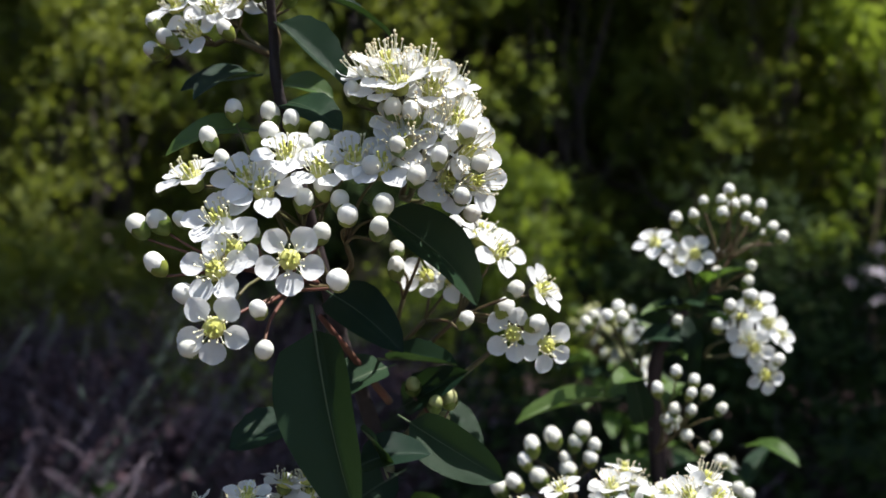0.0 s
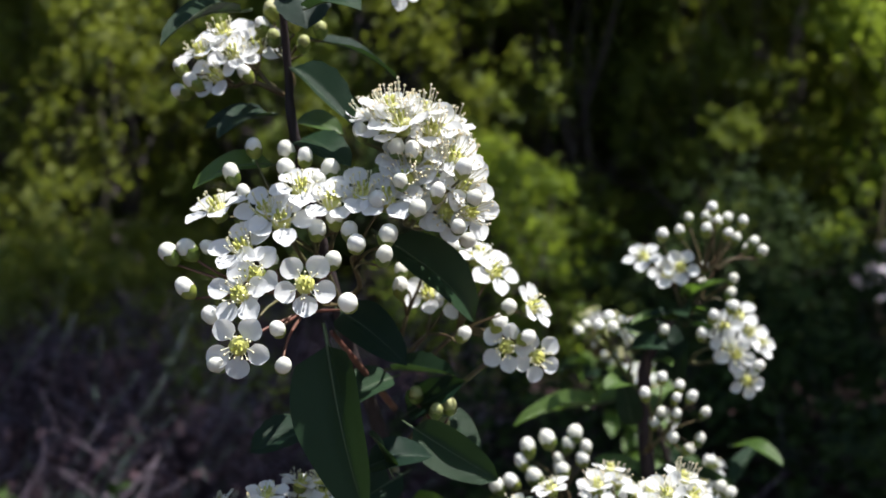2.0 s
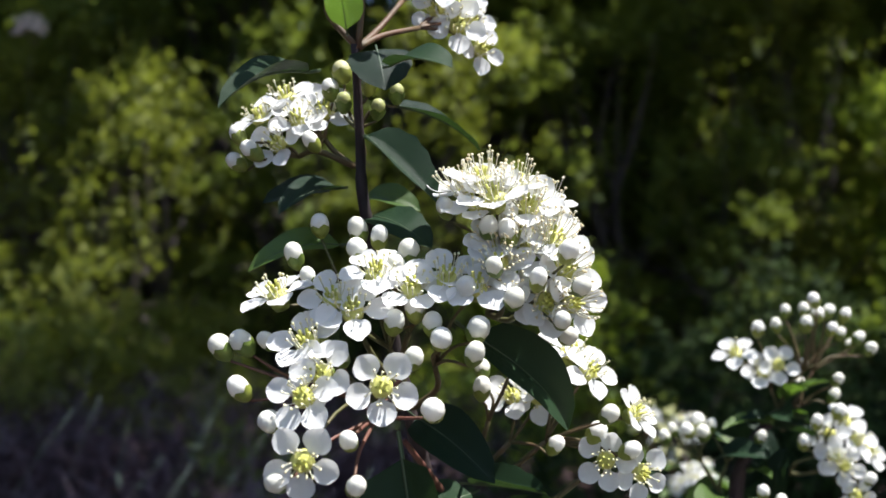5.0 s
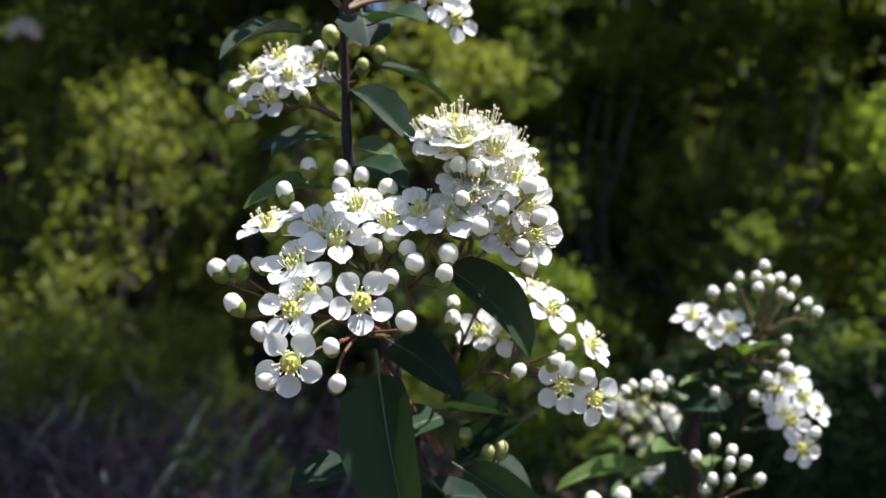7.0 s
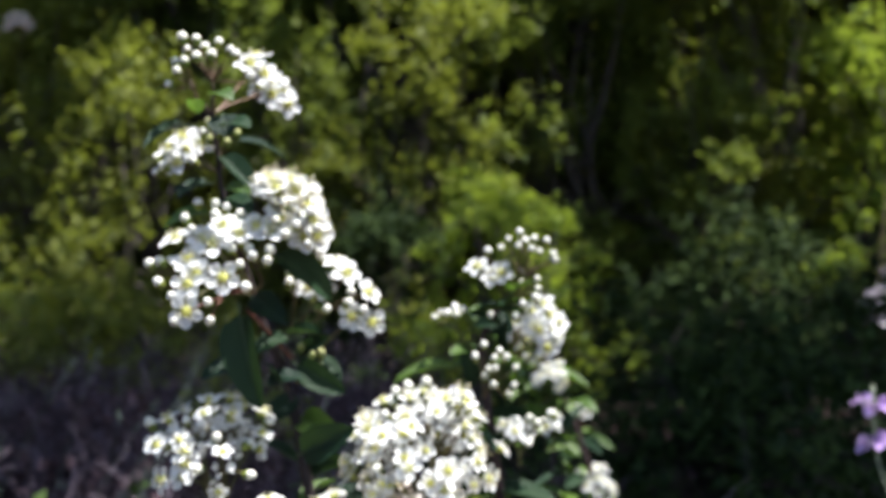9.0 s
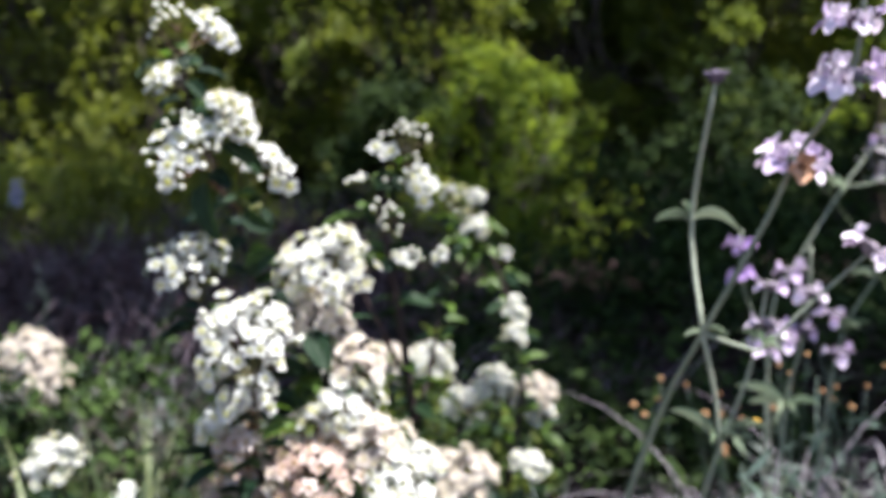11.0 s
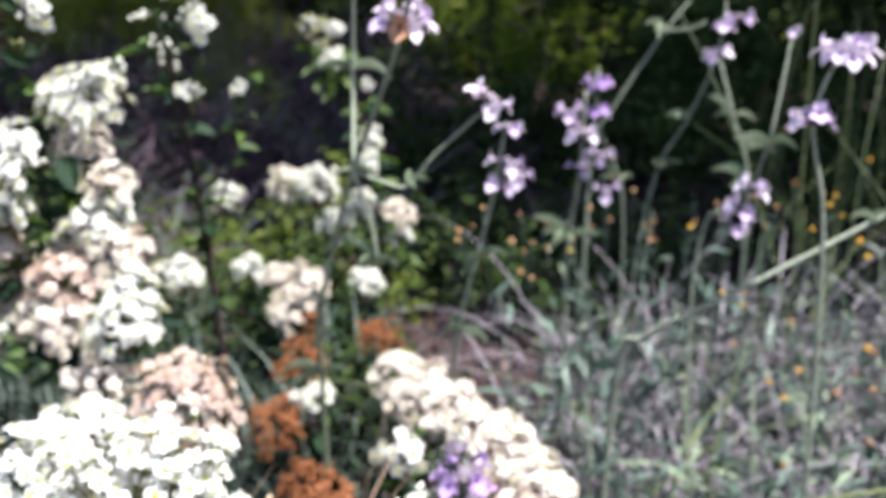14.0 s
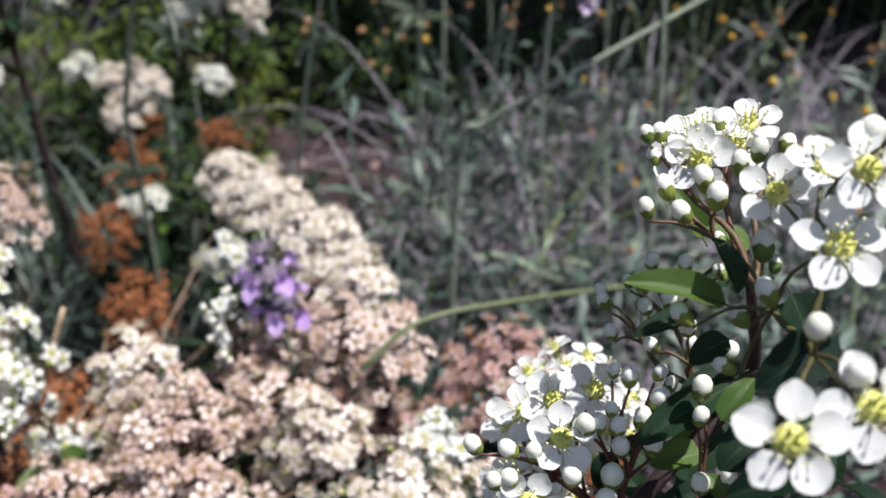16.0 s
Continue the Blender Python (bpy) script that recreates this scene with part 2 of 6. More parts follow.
# ---- flowers and buds of the shrub ----
def petal(s, angle, length, width, cup, twist, k, nu, nv):
    ca, sa = math.cos(angle), math.sin(angle)
    v, f = [], []
    for i in range(nu + 1):
        u = i / nu
        disc = min(1.0, max(0.0, (u - 0.14) / 0.86))
        w = width * max(0.20, math.sqrt(max(0.0, 1 - (2 * disc - 1) ** 2)) ** 0.85) if u < 0.999 else width * 0.34
        for j in range(nv + 1):
            t = j / nv * 2 - 1
            x = 0.0012 + length * (u - 0.05 * t * t * u)
            y = 0.5 * w * t
            z = 0.0003 + cup * (u * u - 0.35 * u) * length + 0.16 * w * t * t + twist * y * u + 0.00012 * math.sin(9 * u + 5 * t + angle * 3)
            v.append((x * ca - y * sa, x * sa + y * ca, z))
    for i in range(nu):
        for j in range(nv):
            a = i * (nv + 1) + j
            f.append((a, a + nv + 1, a + nv + 2, a + 1))
    s.add(v, f, k)


def flower_mesh(name, r, mats, fine, cup=0.12, stamens=18, length=0.0043, width=0.0039, wither=0.0, brush=1.0):
    """Five cupped petals round a cup with styles and a brush of stamens; z is the way it looks."""
    s = Shape()
    turn = r.random() * 6.28
    for i in range(5):
        a = turn + i * 2 * math.pi / 5 + r.normal(0, 0.06)
        petal(s, a, length * r.uniform(0.94, 1.06), width * r.uniform(0.92, 1.08) * (1 - 0.3 * wither), cup + r.normal(0, 0.07) - wither * r.uniform(0, 0.7), r.normal(0, 0.10), 0, 7 if fine else 4, 4 if fine else 2)
    s.blob((0, 0, 0.0000), 0.0018, 1, 5 if fine else 3, 8 if fine else 5, (1, 1, 0.55))
    for i in range(5 if fine else 3):
        a = i * 1.2566
        s.tube([(0.0005 * math.cos(a), 0.0005 * math.sin(a), 0.0006), (0.0009 * math.cos(a), 0.0009 * math.sin(a), 0.0022)], [0.00022, 0.00026], 4, 1)
    for i in range(stamens):
        a = 2 * math.pi * (i + r.uniform(-0.4, 0.4)) / stamens
        lean = r.uniform(0.10, 0.85)
        ln = r.uniform(0.0022, 0.0038) * brush
        out, up = math.sin(lean), math.cos(lean)
        b = Vector((0.0014 * math.cos(a), 0.0014 * math.sin(a), 0.0004))
        m = b + Vector((math.cos(a) * out * 0.6, math.sin(a) * out * 0.6, up * 0.6)) * ln
        e = b + Vector((math.cos(a) * out * 0.85, math.sin(a) * out * 0.85, up * 1.1)) * ln
        s.tube([b, m, e] if fine else [b, e], 0.00009 if fine else 0.00012, 3, 2, False)
        s.blob(e, 0.00028 if fine else 0.00042, 3, 3 if fine else 2, 5 if fine else 4, (1, 0.75, 0.8))
    s.blob((0, 0, -0.0010), 0.0016, 4, 4, 6, (1, 1, 0.9))
    return s.mesh(name, mats)


def bud_mesh(name, r, mats, fine, width=0.00195, tall=1.12, cup=0.95):
    """A closed bud: overlapping petals over a green cup with five short teeth."""
    s = Shape()
    rings, sides = (9, 14) if fine else (5, 7)
    v, f = [], []
    for i in range(rings + 1):
        a = math.pi * i / rings
        for j in range(sides):
            b = 2 * math.pi * j / sides
            fold = 1 + 0.035 * math.sin(2.5 * b + 2.2 * math.cos(a) * 2) * math.sin(a)
            rr = width * math.sin(a) ** 0.9 * fold
            v.append((rr * math.cos(b), rr * math.sin(b), 0.0022 - math.cos(a) * width * tall * (1.08 if a > 1.9 else 1)))
    for i in range(rings):
        for j in range(sides):
            a, b = i * sides + j, i * sides + (j + 1) % sides
            f.append((a, b, b + sides, a + sides))
    s.add(v, f, 0)
    v, f = [], []
    n = 10 if fine else 5
    prof = [(0.25, -0.0012), (0.60, -0.0007), (0.96, 0.0003), (1.10, 0.0015)]
    for i, (q, z) in enumerate(prof):
        for j in range(n):
            b = 2 * math.pi * j / n
            rim = (0.00055 if j % 2 == 0 else -0.0002) if i == 3 else 0
            v.append((width * cup * q * math.cos(b), width * cup * q * math.sin(b), z + rim))
    for i in range(3):
        for j in range(n):
            a, b = i * n + j, i * n + (j + 1) % n
            f.append((a, b, b + n, a + n))
    s.add(v, f, 1)
    return s.mesh(name, mats)


FRESH = [M_PETAL, M_CENTRE, M_FILAMENT, M_ANTHER, M_CALYX]
CREAM = [M_CREAM, M_CENTRE_PALE, M_FILAMENT, M_ANTHER_PALE, M_CALYX]
TUFT = [M_PETAL, M_CENTRE, M_FILAMENT, M_ANTHER_TAN, M_CALYX]
FADED = [M_PINK, M_CENTRE_OLD, M_FILAMENT, M_ANTHER_OLD, M_CALYX]
MAUVE = [M_MAUVE, M_CENTRE_OLD, M_MAUVE, M_ANTHER_OLD, M_RUST]
RUST = [M_RUST, M_RUST, M_RUST, M_RUST, M_RUST]
F_FINE = [flower_mesh("flower", rng, FRESH, True, c, n, brush=0.74) for c, n in ((0.10, 12), (0.22, 13), (0.0, 11), (0.30, 12))]
F_TUFT = [flower_mesh("flower", rng, TUFT, True, c, n, brush=1.12) for c, n in ((0.45, 20), (0.30, 22))]
F_PLAIN = [flower_mesh("flower", rng, FRESH, False, c, 11) for c in (0.05, 0.2, 0.3)]
F_CREAM = [flower_mesh("flower", rng, CREAM, False, c, 16, brush=1.15) for c in (0.05, 0.2, 0.35)]
F_FADED = [flower_mesh("flower", rng, FADED, False, c, 9, wither=0.5) for c in (0.1, 0.3, 0.5)]
F_MAUVE = [flower_mesh("flower", rng, MAUVE, False, c, 6, 0.0038, 0.0036, wither=0.8) for c in (0.3, 0.7)]
F_RUST = [flower_mesh("flower", rng, RUST, False, c, 5, 0.0026, 0.0022, wither=0.6) for c in (0.5, 0.9)]
B_FINE = [bud_mesh("bud", rng, [M_BUD, M_CALYX], True, w, t) for w, t in ((0.00195, 1.12), (0.0018, 1.2), (0.0021, 1.05))]
B_PLAIN = [bud_mesh("bud", rng, [M_BUD, M_CALYX], False, w) for w in (0.0019, 0.0016)]
B_YOUNG = [bud_mesh("bud", rng, [M_YOUNG, M_CALYX], True, w, 1.05, 1.1) for w in (0.0017, 0.0020)]


def stalks(s, base, tips, axis, fat):
    """Branching stalks: from the foot of a head to a few forks, and from each fork to its flowers."""
    base = Vector(base)
    tips = [Vector(t) for t in tips]
    forks = [tips[i] for i in range(0, len(tips), 6)] or tips[:1]
    groups = [[] for f in forks]
    for t in tips:
        groups[min(range(len(forks)), key=lambda i: (forks[i] - t).length)].append(t)
    for g in groups:
        if not g:
            continue
        mid = sum(g, Vector()) / len(g)
        fork = base.lerp(mid, 0.55) + axis * (mid - base).length * 0.06
        bow = base.lerp(fork, 0.5) + Vector(rng.normal(0, 0.0012, 3))
        pts = spline([base, bow, fork], 3)
        s.tube(pts, [fat * (2.0 - 0.5 * i / 6) for i in range(len(pts))], 5, 0)
        for p in g:
            q = spline([fork, fork.lerp(p, 0.5) + axis * (p - fork).length * 0.12 + Vector(rng.normal(0, 0.0005, 3)), p], 3)
            s.tube(q, [fat * (1.2 - 0.5 * i / 6) for i in range(len(q))], 5, 0)


def head(parent, base, items, label="", fine=True):
    """A flower head: f = open flower (x, y, z, turn, rise), t = tufted flower, b = bud (and its size), g = young bud; millimetres and degrees."""
    base = V(base)
    tips, put_later = [], []
    mid = sum((V(i[1:4]) for i in items), Vector()) / len(items)
    axis = (mid - base).normalized()
    for it in items:
        p = V(it[1:4])
        if it[0] in "ft":
            a, e = radians(it[4] + rng.normal(0, 5)), radians(it[5] + rng.normal(0, 4))
            n = Vector((math.sin(a) * math.cos(e), -math.cos(a) * math.cos(e), math.sin(e)))
            me = (F_TUFT if it[0] == "t" else F_FINE)[rng.integers(2 if it[0] == "t" else 4)]
            size = rng.uniform(1.04, 1.16) * (1.08 if it[5] > 30 else 1.0)
            put_later.append(("flower", me, facing(p, n, rng.uniform(0, 6.28), size)))
            tips.append(p - n * 0.002)
        else:
            n = ((p - base).normalized() * 0.7 + Vector((0, 0, 0.5)) + Vector(rng.normal(0, 0.15, 3))).normalized()
            me = (B_YOUNG[rng.integers(2)] if it[0] == "g" else B_FINE[rng.integers(3)])
            put_later.append(("bud", me, facing(p - n * 0.0018, n, rng.uniform(0, 6.28), rng.uniform(0.76, 0.95) if len(it) < 5 else it[4] * 0.86)))
            tips.append(p - n * 0.0030)
    s = Shape()
    stalks(s, Vector(), [t - base for t in tips], axis, 0.00034)
    ob = put("flower_head", s.mesh("flower_head", [M_STALK]), parent, Matrix.Translation(base), label)
    for name, me, m in put_later:
        put(name, me, ob, m)
    return ob


KINDS = {"w": (F_PLAIN, 0.16, "domed head of open white flowers"), "c": (F_CREAM, 0.0, "dense head of cream flowers"), "p": (F_FADED, 0.0, "fading pinkish flower head"),
         "m": (F_MAUVE, 0.0, "withered mauve-brown flower head"), "r": (F_RUST, 0.0, "dried rust-brown flower head"), "b": (F_PLAIN, 0.9, "head of closed white buds"),
         "W": (F_FINE, 0.12, "domed head of open white flowers"), "X": (F_FINE, 0.36, "loose head of open white flowers and round buds"),
         "T": (F_FINE[:2] + F_TUFT, 0.06, "domed head of open white flowers with long pale stamens"), "y": (F_PLAIN, 1.0, "small head of closed yellowish buds")}


def dome(parent, x, y, z, r, kind, tilt=(0.0, -0.4, 1.0), flat=0.95, dense=1.3):
    """A rounded head of many flowers; r is its half width in millimetres."""
    meshes, buds, label = KINDS[kind]
    c, r = V((x, y, z)), (r - 1.8) / 1000.0
    axis = Vector(tilt).normalized()
    q = axis.to_track_quat("Z", "Y")
    base = c - axis * (r * 0.9 + 0.012)
    gap = 0.0045 if kind in "wcWXT" else 0.0043
    n = int((6 + 1.7 * (r / gap) ** 2 * (0.55 if kind in "by" else 0.85 if kind == "X" else 1.0)) * dense)
    tips, later = [], []
    for i in range(n):
        u = (i + 0.5) / n
        polar = math.acos(min(1.0, max(-0.42, 1 - u * 1.34 + rng.normal(0, 0.05))))
        a = i * 2.39996 + rng.normal(0, 0.6)
        d = Vector((math.sin(polar) * math.cos(a), math.sin(polar) * math.sin(a), math.cos(polar)))
        if noise.noise(d * 2.6 + Vector((y, z, x)) * 0.31) < -0.42:
            continue
        lump = 1.04 + 0.40 * noise.noise(Vector((d.x * 1.9 + x * 0.37, d.y * 1.9 + y * 0.23, d.z * 1.9))) + 0.12 * noise.noise(d * 4.5 + Vector((x, y, z))) + rng.normal(0, 0.045)
        lump *= 0.80 if i % 3 == 1 else 1.0
        p = c + q @ Vector((d.x * r * lump, d.y * r * lump, (d.z * flat - 0.18) * r * lump)) + Vector(rng.normal(0, 0.0008, 3))
        nrm = (q @ Vector((d.x * 0.8, d.y * 0.8, d.z + 0.25)) + Vector((0, -0.1, 0.2)) + Vector(rng.normal(0, 0.26, 3))).normalized()
        if rng.random() < buds:
            me = (B_YOUNG if kind == "y" else B_FINE if kind in "XTW" else B_PLAIN)[rng.integers(2)]
            later.append(("bud", me, facing(p - nrm * 0.002, nrm, rng.uniform(0, 6.28), rng.uniform(0.8, 1.1))))
        else:
            me = meshes[rng.integers(len(meshes))]
            later.append(("flower", me, facing(p, nrm, rng.uniform(0, 6.28), rng.uniform(0.70, 1.04))))
        tips.append(p - nrm * 0.0025)
    s = Shape()
    stalks(s, Vector(), [t - base for t in tips], axis, 0.0004)
    for t in tips:
        for j in range(3):
            p = c.lerp(t, rng.uniform(0.62, 0.93)) + Vector(rng.normal(0, 0.0016, 3)) - base
            u = Vector(rng.normal(0, 1, 3)).normalized() * 0.0019
            w = u.orthogonal().normalized() * 0.0017
            m = u.cross(w).normalized() * 0.0005
            s.add([p - u, p + w + m, p + u, p - w + m, p - m], [(0, 4, 1), (1, 4, 2), (2, 4, 3), (3, 4, 0)], 1)
    ob = put("flower_head", s.mesh("flower_head", [M_RUST if kind in "rm" else M_STALK, meshes[0].materials[0]]), parent, Matrix.Translation(base), label)
    for name, me, m in later:
        put(name, me, ob, m)
    return base


# ---- leaves ----
def leaf_mesh(name, mats, arch, fold, toothed=False, nu=10, blunt=0.75):
    """A leathery leaf along x, one long and one wide, with a keeled midrib."""
    s = Shape()
    v, f = [], []
    nv = 6
    for i in range(nu + 1):
        u = i / nu
        w = 0.5 * (math.sin(math.pi * u ** blunt) ** 0.52 if 0 < u < 1 else 0.02) + 0.012
        if toothed and i % 2:
            w *= 0.93
        for j in range(nv + 1):
            t = j / nv * 2 - 1
            v.append((u, t * w, arch * (u - u * u) * 0.9 - arch * 0.55 * u ** 3 + fold * abs(t) * w + 0.012 * math.sin(11 * u + 3 * t) * abs(t)))
    for i in range(nu):
        for j in range(nv):
            a = i * (nv + 1) + j
            f.append((a, a + nv + 1, a + nv + 2, a + 1))
    s.add(v, f, 0)
    top = [(i / nu, 0, arch * (i / nu - (i / nu) ** 2) * 0.9 - arch * 0.55 * (i / nu) ** 3 - 0.004) for i in range(nu + 1)]
    s.tube([(-0.14, 0, -0.01)] + top, [0.022] + [0.02 * (1 - 0.85 * i / nu) for i in range(nu + 1)], 5, 1)
    return s.mesh(name, mats)


L_DARK = [leaf_mesh("leaf", [M_LEAF, M_RIB], a, fo, tt) for a, fo, tt in ((0.15, 0.25, False), (0.35, 0.3, False), (0.05, 0.45, True), (0.25, 0.15, True))]
L_STRAP = leaf_mesh("leaf", [M_LEAF, M_RIB], 0.12, 0.3, False, 14, 0.62)
L_NEW = [leaf_mesh("leaf", [M_LEAF_NEW, M_RIB], a, fo) for a, fo in ((0.2, 0.35), (0.4, 0.2))]


def leaf(parent, a, b, width, up=(0, -0.4, 1.0), young=False, label="", shape=None):
    """A leaf from its foot a to its tip b, the upper side turned to up; millimetres."""
    a, b = V(a), V(b)
    d = b - a
    x = d.normalized()
    z = Vector(up)
    z = (z - x * z.dot(x)).normalized()
    y = z.cross(x)
    rot = Matrix((x, y, z)).transposed().to_4x4()
    pool = L_NEW if young else L_DARK
    me = shape or pool[rng.integers(len(pool))]
    w = width / 1000.0
    return put("leaf", me, parent, Matrix.Translation(a) @ rot @ Matrix.Diagonal((d.length, w, d.length * 0.8, 1)), label)


def leaves_under(parent, base, n, spread=24, young=0.15):
    """Leaves round the foot of a flower head."""
    b = Vector(base) * 1000
    for i in range(n):
        a = rng.uniform(0, 6.28)
        o = Vector((math.cos(a) * rng.uniform(1, 4), math.sin(a) * rng.uniform(1, 4), rng.uniform(-22, -2)))
        ln = rng.uniform(0.7, 1.25) * spread
        d = Vector((math.cos(a), math.sin(a), rng.uniform(-0.5, 0.45))).normalized() * ln
        leaf(parent, b + o, b + o + d, ln * rng.uniform(0.32, 0.45), (rng.normal(0, 0.3), rng.normal(-0.1, 0.3), 1), rng.random() < young)


def stem(parent, pts, thick, thin, name="stem", material=None, sides=8, label=""):
    """A tapered woody stem through the points; millimetres."""
    line = spline([V(p) for p in pts], 5)
    n = len(line)
    s = Shape()
    o = line[0].copy()
    s.tube([p - o for p in line], [(thick + (thin - thick) * i / (n - 1)) / 1000 * (1 + 0.06 * math.sin(i * 2.3)) for i in range(n)], sides, 0)
    return put(name, s.mesh(name, [material or M_BARK]), parent, Matrix.Translation(o), label)


def leafy(parent, pts, n, size, young=0.2):
    """Leaves set along a bare stem; millimetres."""
    line = spline([V(p) for p in pts], 6)
    for i in range(n):
        p = line[rng.integers(len(line))] * 1000
        a = rng.uniform(0, 6.28)
        ln = size * rng.uniform(0.7, 1.2)
        d = Vector((math.cos(a), math.sin(a), rng.uniform(-0.2, 0.8))).normalized() * ln
        leaf(parent, p, p + d, ln * rng.uniform(0.34, 0.46), (rng.normal(0, 0.3), rng.normal(-0.2, 0.3), 1), rng.random() < young)


# ---- ground and background ----
def ground_height(x, y):
    return 0.02 * noise.noise((x * 1.7, y * 1.7, 0.0)) + 0.012 * noise.noise((x * 7, y * 7, 3.0)) + 0.004 * noise.noise((x * 31, y * 31, 5.0)) - 0.06 * min(max(0.0, y - 1.2), 6.0) + 0.5 * max(0.0, min(y, 14.0) - 7.2)


def build_ground():
    near = list(np.arange(-2.0, 3.001, 0.045))
    far_lo, far_hi = [-300, -120, -50, -20, -9, -6, -5, -4.2, -3.6, -3, -2.6, -2.3], [3.3, 3.6, 4, 4.5, 5, 5.6, 6.3, 7, 8, 10, 14, 20, 50, 120, 300]
    line = far_lo + near + far_hi
    v = [(x, y, ground_height(x, y)) for y in line for x in line]
    n = len(line)
    f = [(j * n + i, j * n + i + 1, (j + 1) * n + i + 1, (j + 1) * n + i) for j in range(n - 1) for i in range(n - 1)]
    ob = new("ground", mesh("ground", v, f, [M_SOIL]))
    tagged(ob, "pinkish brown bare soil under the shrubs", "ground", kind="structure")


build_ground()


def blades(name, roots, lean, lengths, widths, mats, label, category, curl=0.5, keel=0.25, segs=5):
    """Many narrow blades in one mesh, each a keeled strip that arches over."""
    n = len(roots)
    a = rng.uniform(0, 2 * math.pi, n)
    out = np.stack([np.cos(a), np.sin(a), np.zeros(n)], 1)
    side = np.stack([-np.sin(a), np.cos(a), np.zeros(n)], 1)
    tilt = rng.normal(lean, 0.22, n)
    arch = rng.uniform(0.2, 1.0, n) * curl
    rows = []
    for s in range(segs + 1):
        t = s / segs
        ang = np.clip(tilt + arch * t * t * 2.0, -0.3, 2.2)
        if s == 0:
            p = np.array(roots, float)
        else:
            p = p + (out * np.sin(ang)[:, None] + np.array([0, 0, 1.0]) * np.cos(ang)[:, None]) * (lengths / segs)[:, None]
        w = widths * (1 - t ** 2.2) * (0.75 + 0.5 * t * (1 - t)) + 0.0002
        rows += [p - side * w[:, None] / 2, p - out * (w * keel)[:, None], p + side * w[:, None] / 2]
    v = np.stack(rows, 1).reshape(-1, 3)
    k = 3 * (segs + 1)
    f = []
    for b in range(n):
        o = b * k
        for s in range(segs):
            q = o + 3 * s
            f.append((q, q + 1, q + 4, q + 3))
            f.append((q + 1, q + 2, q + 5, q + 4))
    ob = new(name, mesh(name, v.tolist(), f, mats))
    return tagged(ob, label, category, kind="stuff")


def leaf_cloud(centres, radii, count, size, aspect=0.5, flat=0.7):
    """Small folded leaves scattered in clumps; returns vertices and faces."""
    pick = rng.integers(0, len(centres), count)
    d = rng.normal(0, 1, (count, 3))
    d /= np.linalg.norm(d, axis=1)[:, None]
    r = rng.uniform(0.25, 1.0, count) ** 0.45
    p = np.array(centres)[pick] + d * (r * np.array(radii)[pick])[:, None] * np.array([1, 1, flat])
    x = d * 0.7 + rng.normal(0, 0.6, (count, 3))
    x /= np.linalg.norm(x, axis=1)[:, None]
    up = np.array([0, 0, 1.0]) + rng.normal(0, 0.5, (count, 3)) + d * 0.5
    z = up - x * (up * x).sum(1)[:, None]
    z /= np.linalg.norm(z, axis=1)[:, None]
    y = np.cross(z, x)
    ln = size * rng.uniform(0.6, 1.35, count)[:, None]
    w = ln * aspect * 0.5
    base, tip = p, p + x * ln - z * ln * 0.12
    mid = p + x * ln * 0.5
    v = np.stack([base, mid, tip, mid + y * w + z * w * 0.35, mid - y * w + z * w * 0.35], 1).reshape(-1, 3)
    o = np.arange(count)[:, None] * 5
    f = np.concatenate([o + np.array([0, 4, 1]), o + np.array([1, 4, 2]), o + np.array([0, 1, 3]), o + np.array([1, 2, 3])], 0)
    return v, f


def shoot_leaves(bases, ways, lengths, per, size, aspect):
    """Small folded leaves set round upright shoots; returns vertices and faces."""
    n = len(bases)
    k = np.tile(np.arange(per), n)
    i = np.repeat(np.arange(n), per)
    count = n * per
    t = (k + rng.uniform(0.1, 0.9, count)) / per
    way = ways[i]
    side = np.cross(way, np.array([0.31, 0.17, 0.93]))
    side /= np.linalg.norm(side, axis=1)[:, None] + 1e-9
    other = np.cross(way, side)
    a = k * 2.4 + np.repeat(rng.uniform(0, 6.28, n), per)
    out = side * np.cos(a)[:, None] + other * np.sin(a)[:, None]
    p = bases[i] + way * (lengths[i] * t)[:, None] + rng.normal(0, size * 0.35, (count, 3))
    x = out + way * 0.55 + rng.normal(0, 0.3, (count, 3))
    x /= np.linalg.norm(x, axis=1)[:, None]
    up = np.array([0, 0, 1.0]) + rng.normal(0, 0.45, (count, 3))
    z = up - x * (up * x).sum(1)[:, None]
    z /= np.linalg.norm(z, axis=1)[:, None]
    y = np.cross(z, x)
    ln = (size * rng.uniform(0.6, 1.3, count) * (1.1 - 0.4 * t))[:, None]
    w = ln * aspect * 0.5
    mid = p + x * ln * 0.5
    v = np.stack([p, mid, p + x * ln - z * ln * 0.14, mid + y * w + z * w * 0.35, mid - y * w + z * w * 0.35], 1).reshape(-1, 3)
    o = np.arange(count)[:, None] * 5
    f = np.concatenate([o + np.array([0, 4, 1]), o + np.array([1, 4, 2]), o + np.array([0, 1, 3]), o + np.array([1, 2, 3])], 0)
    return v, f


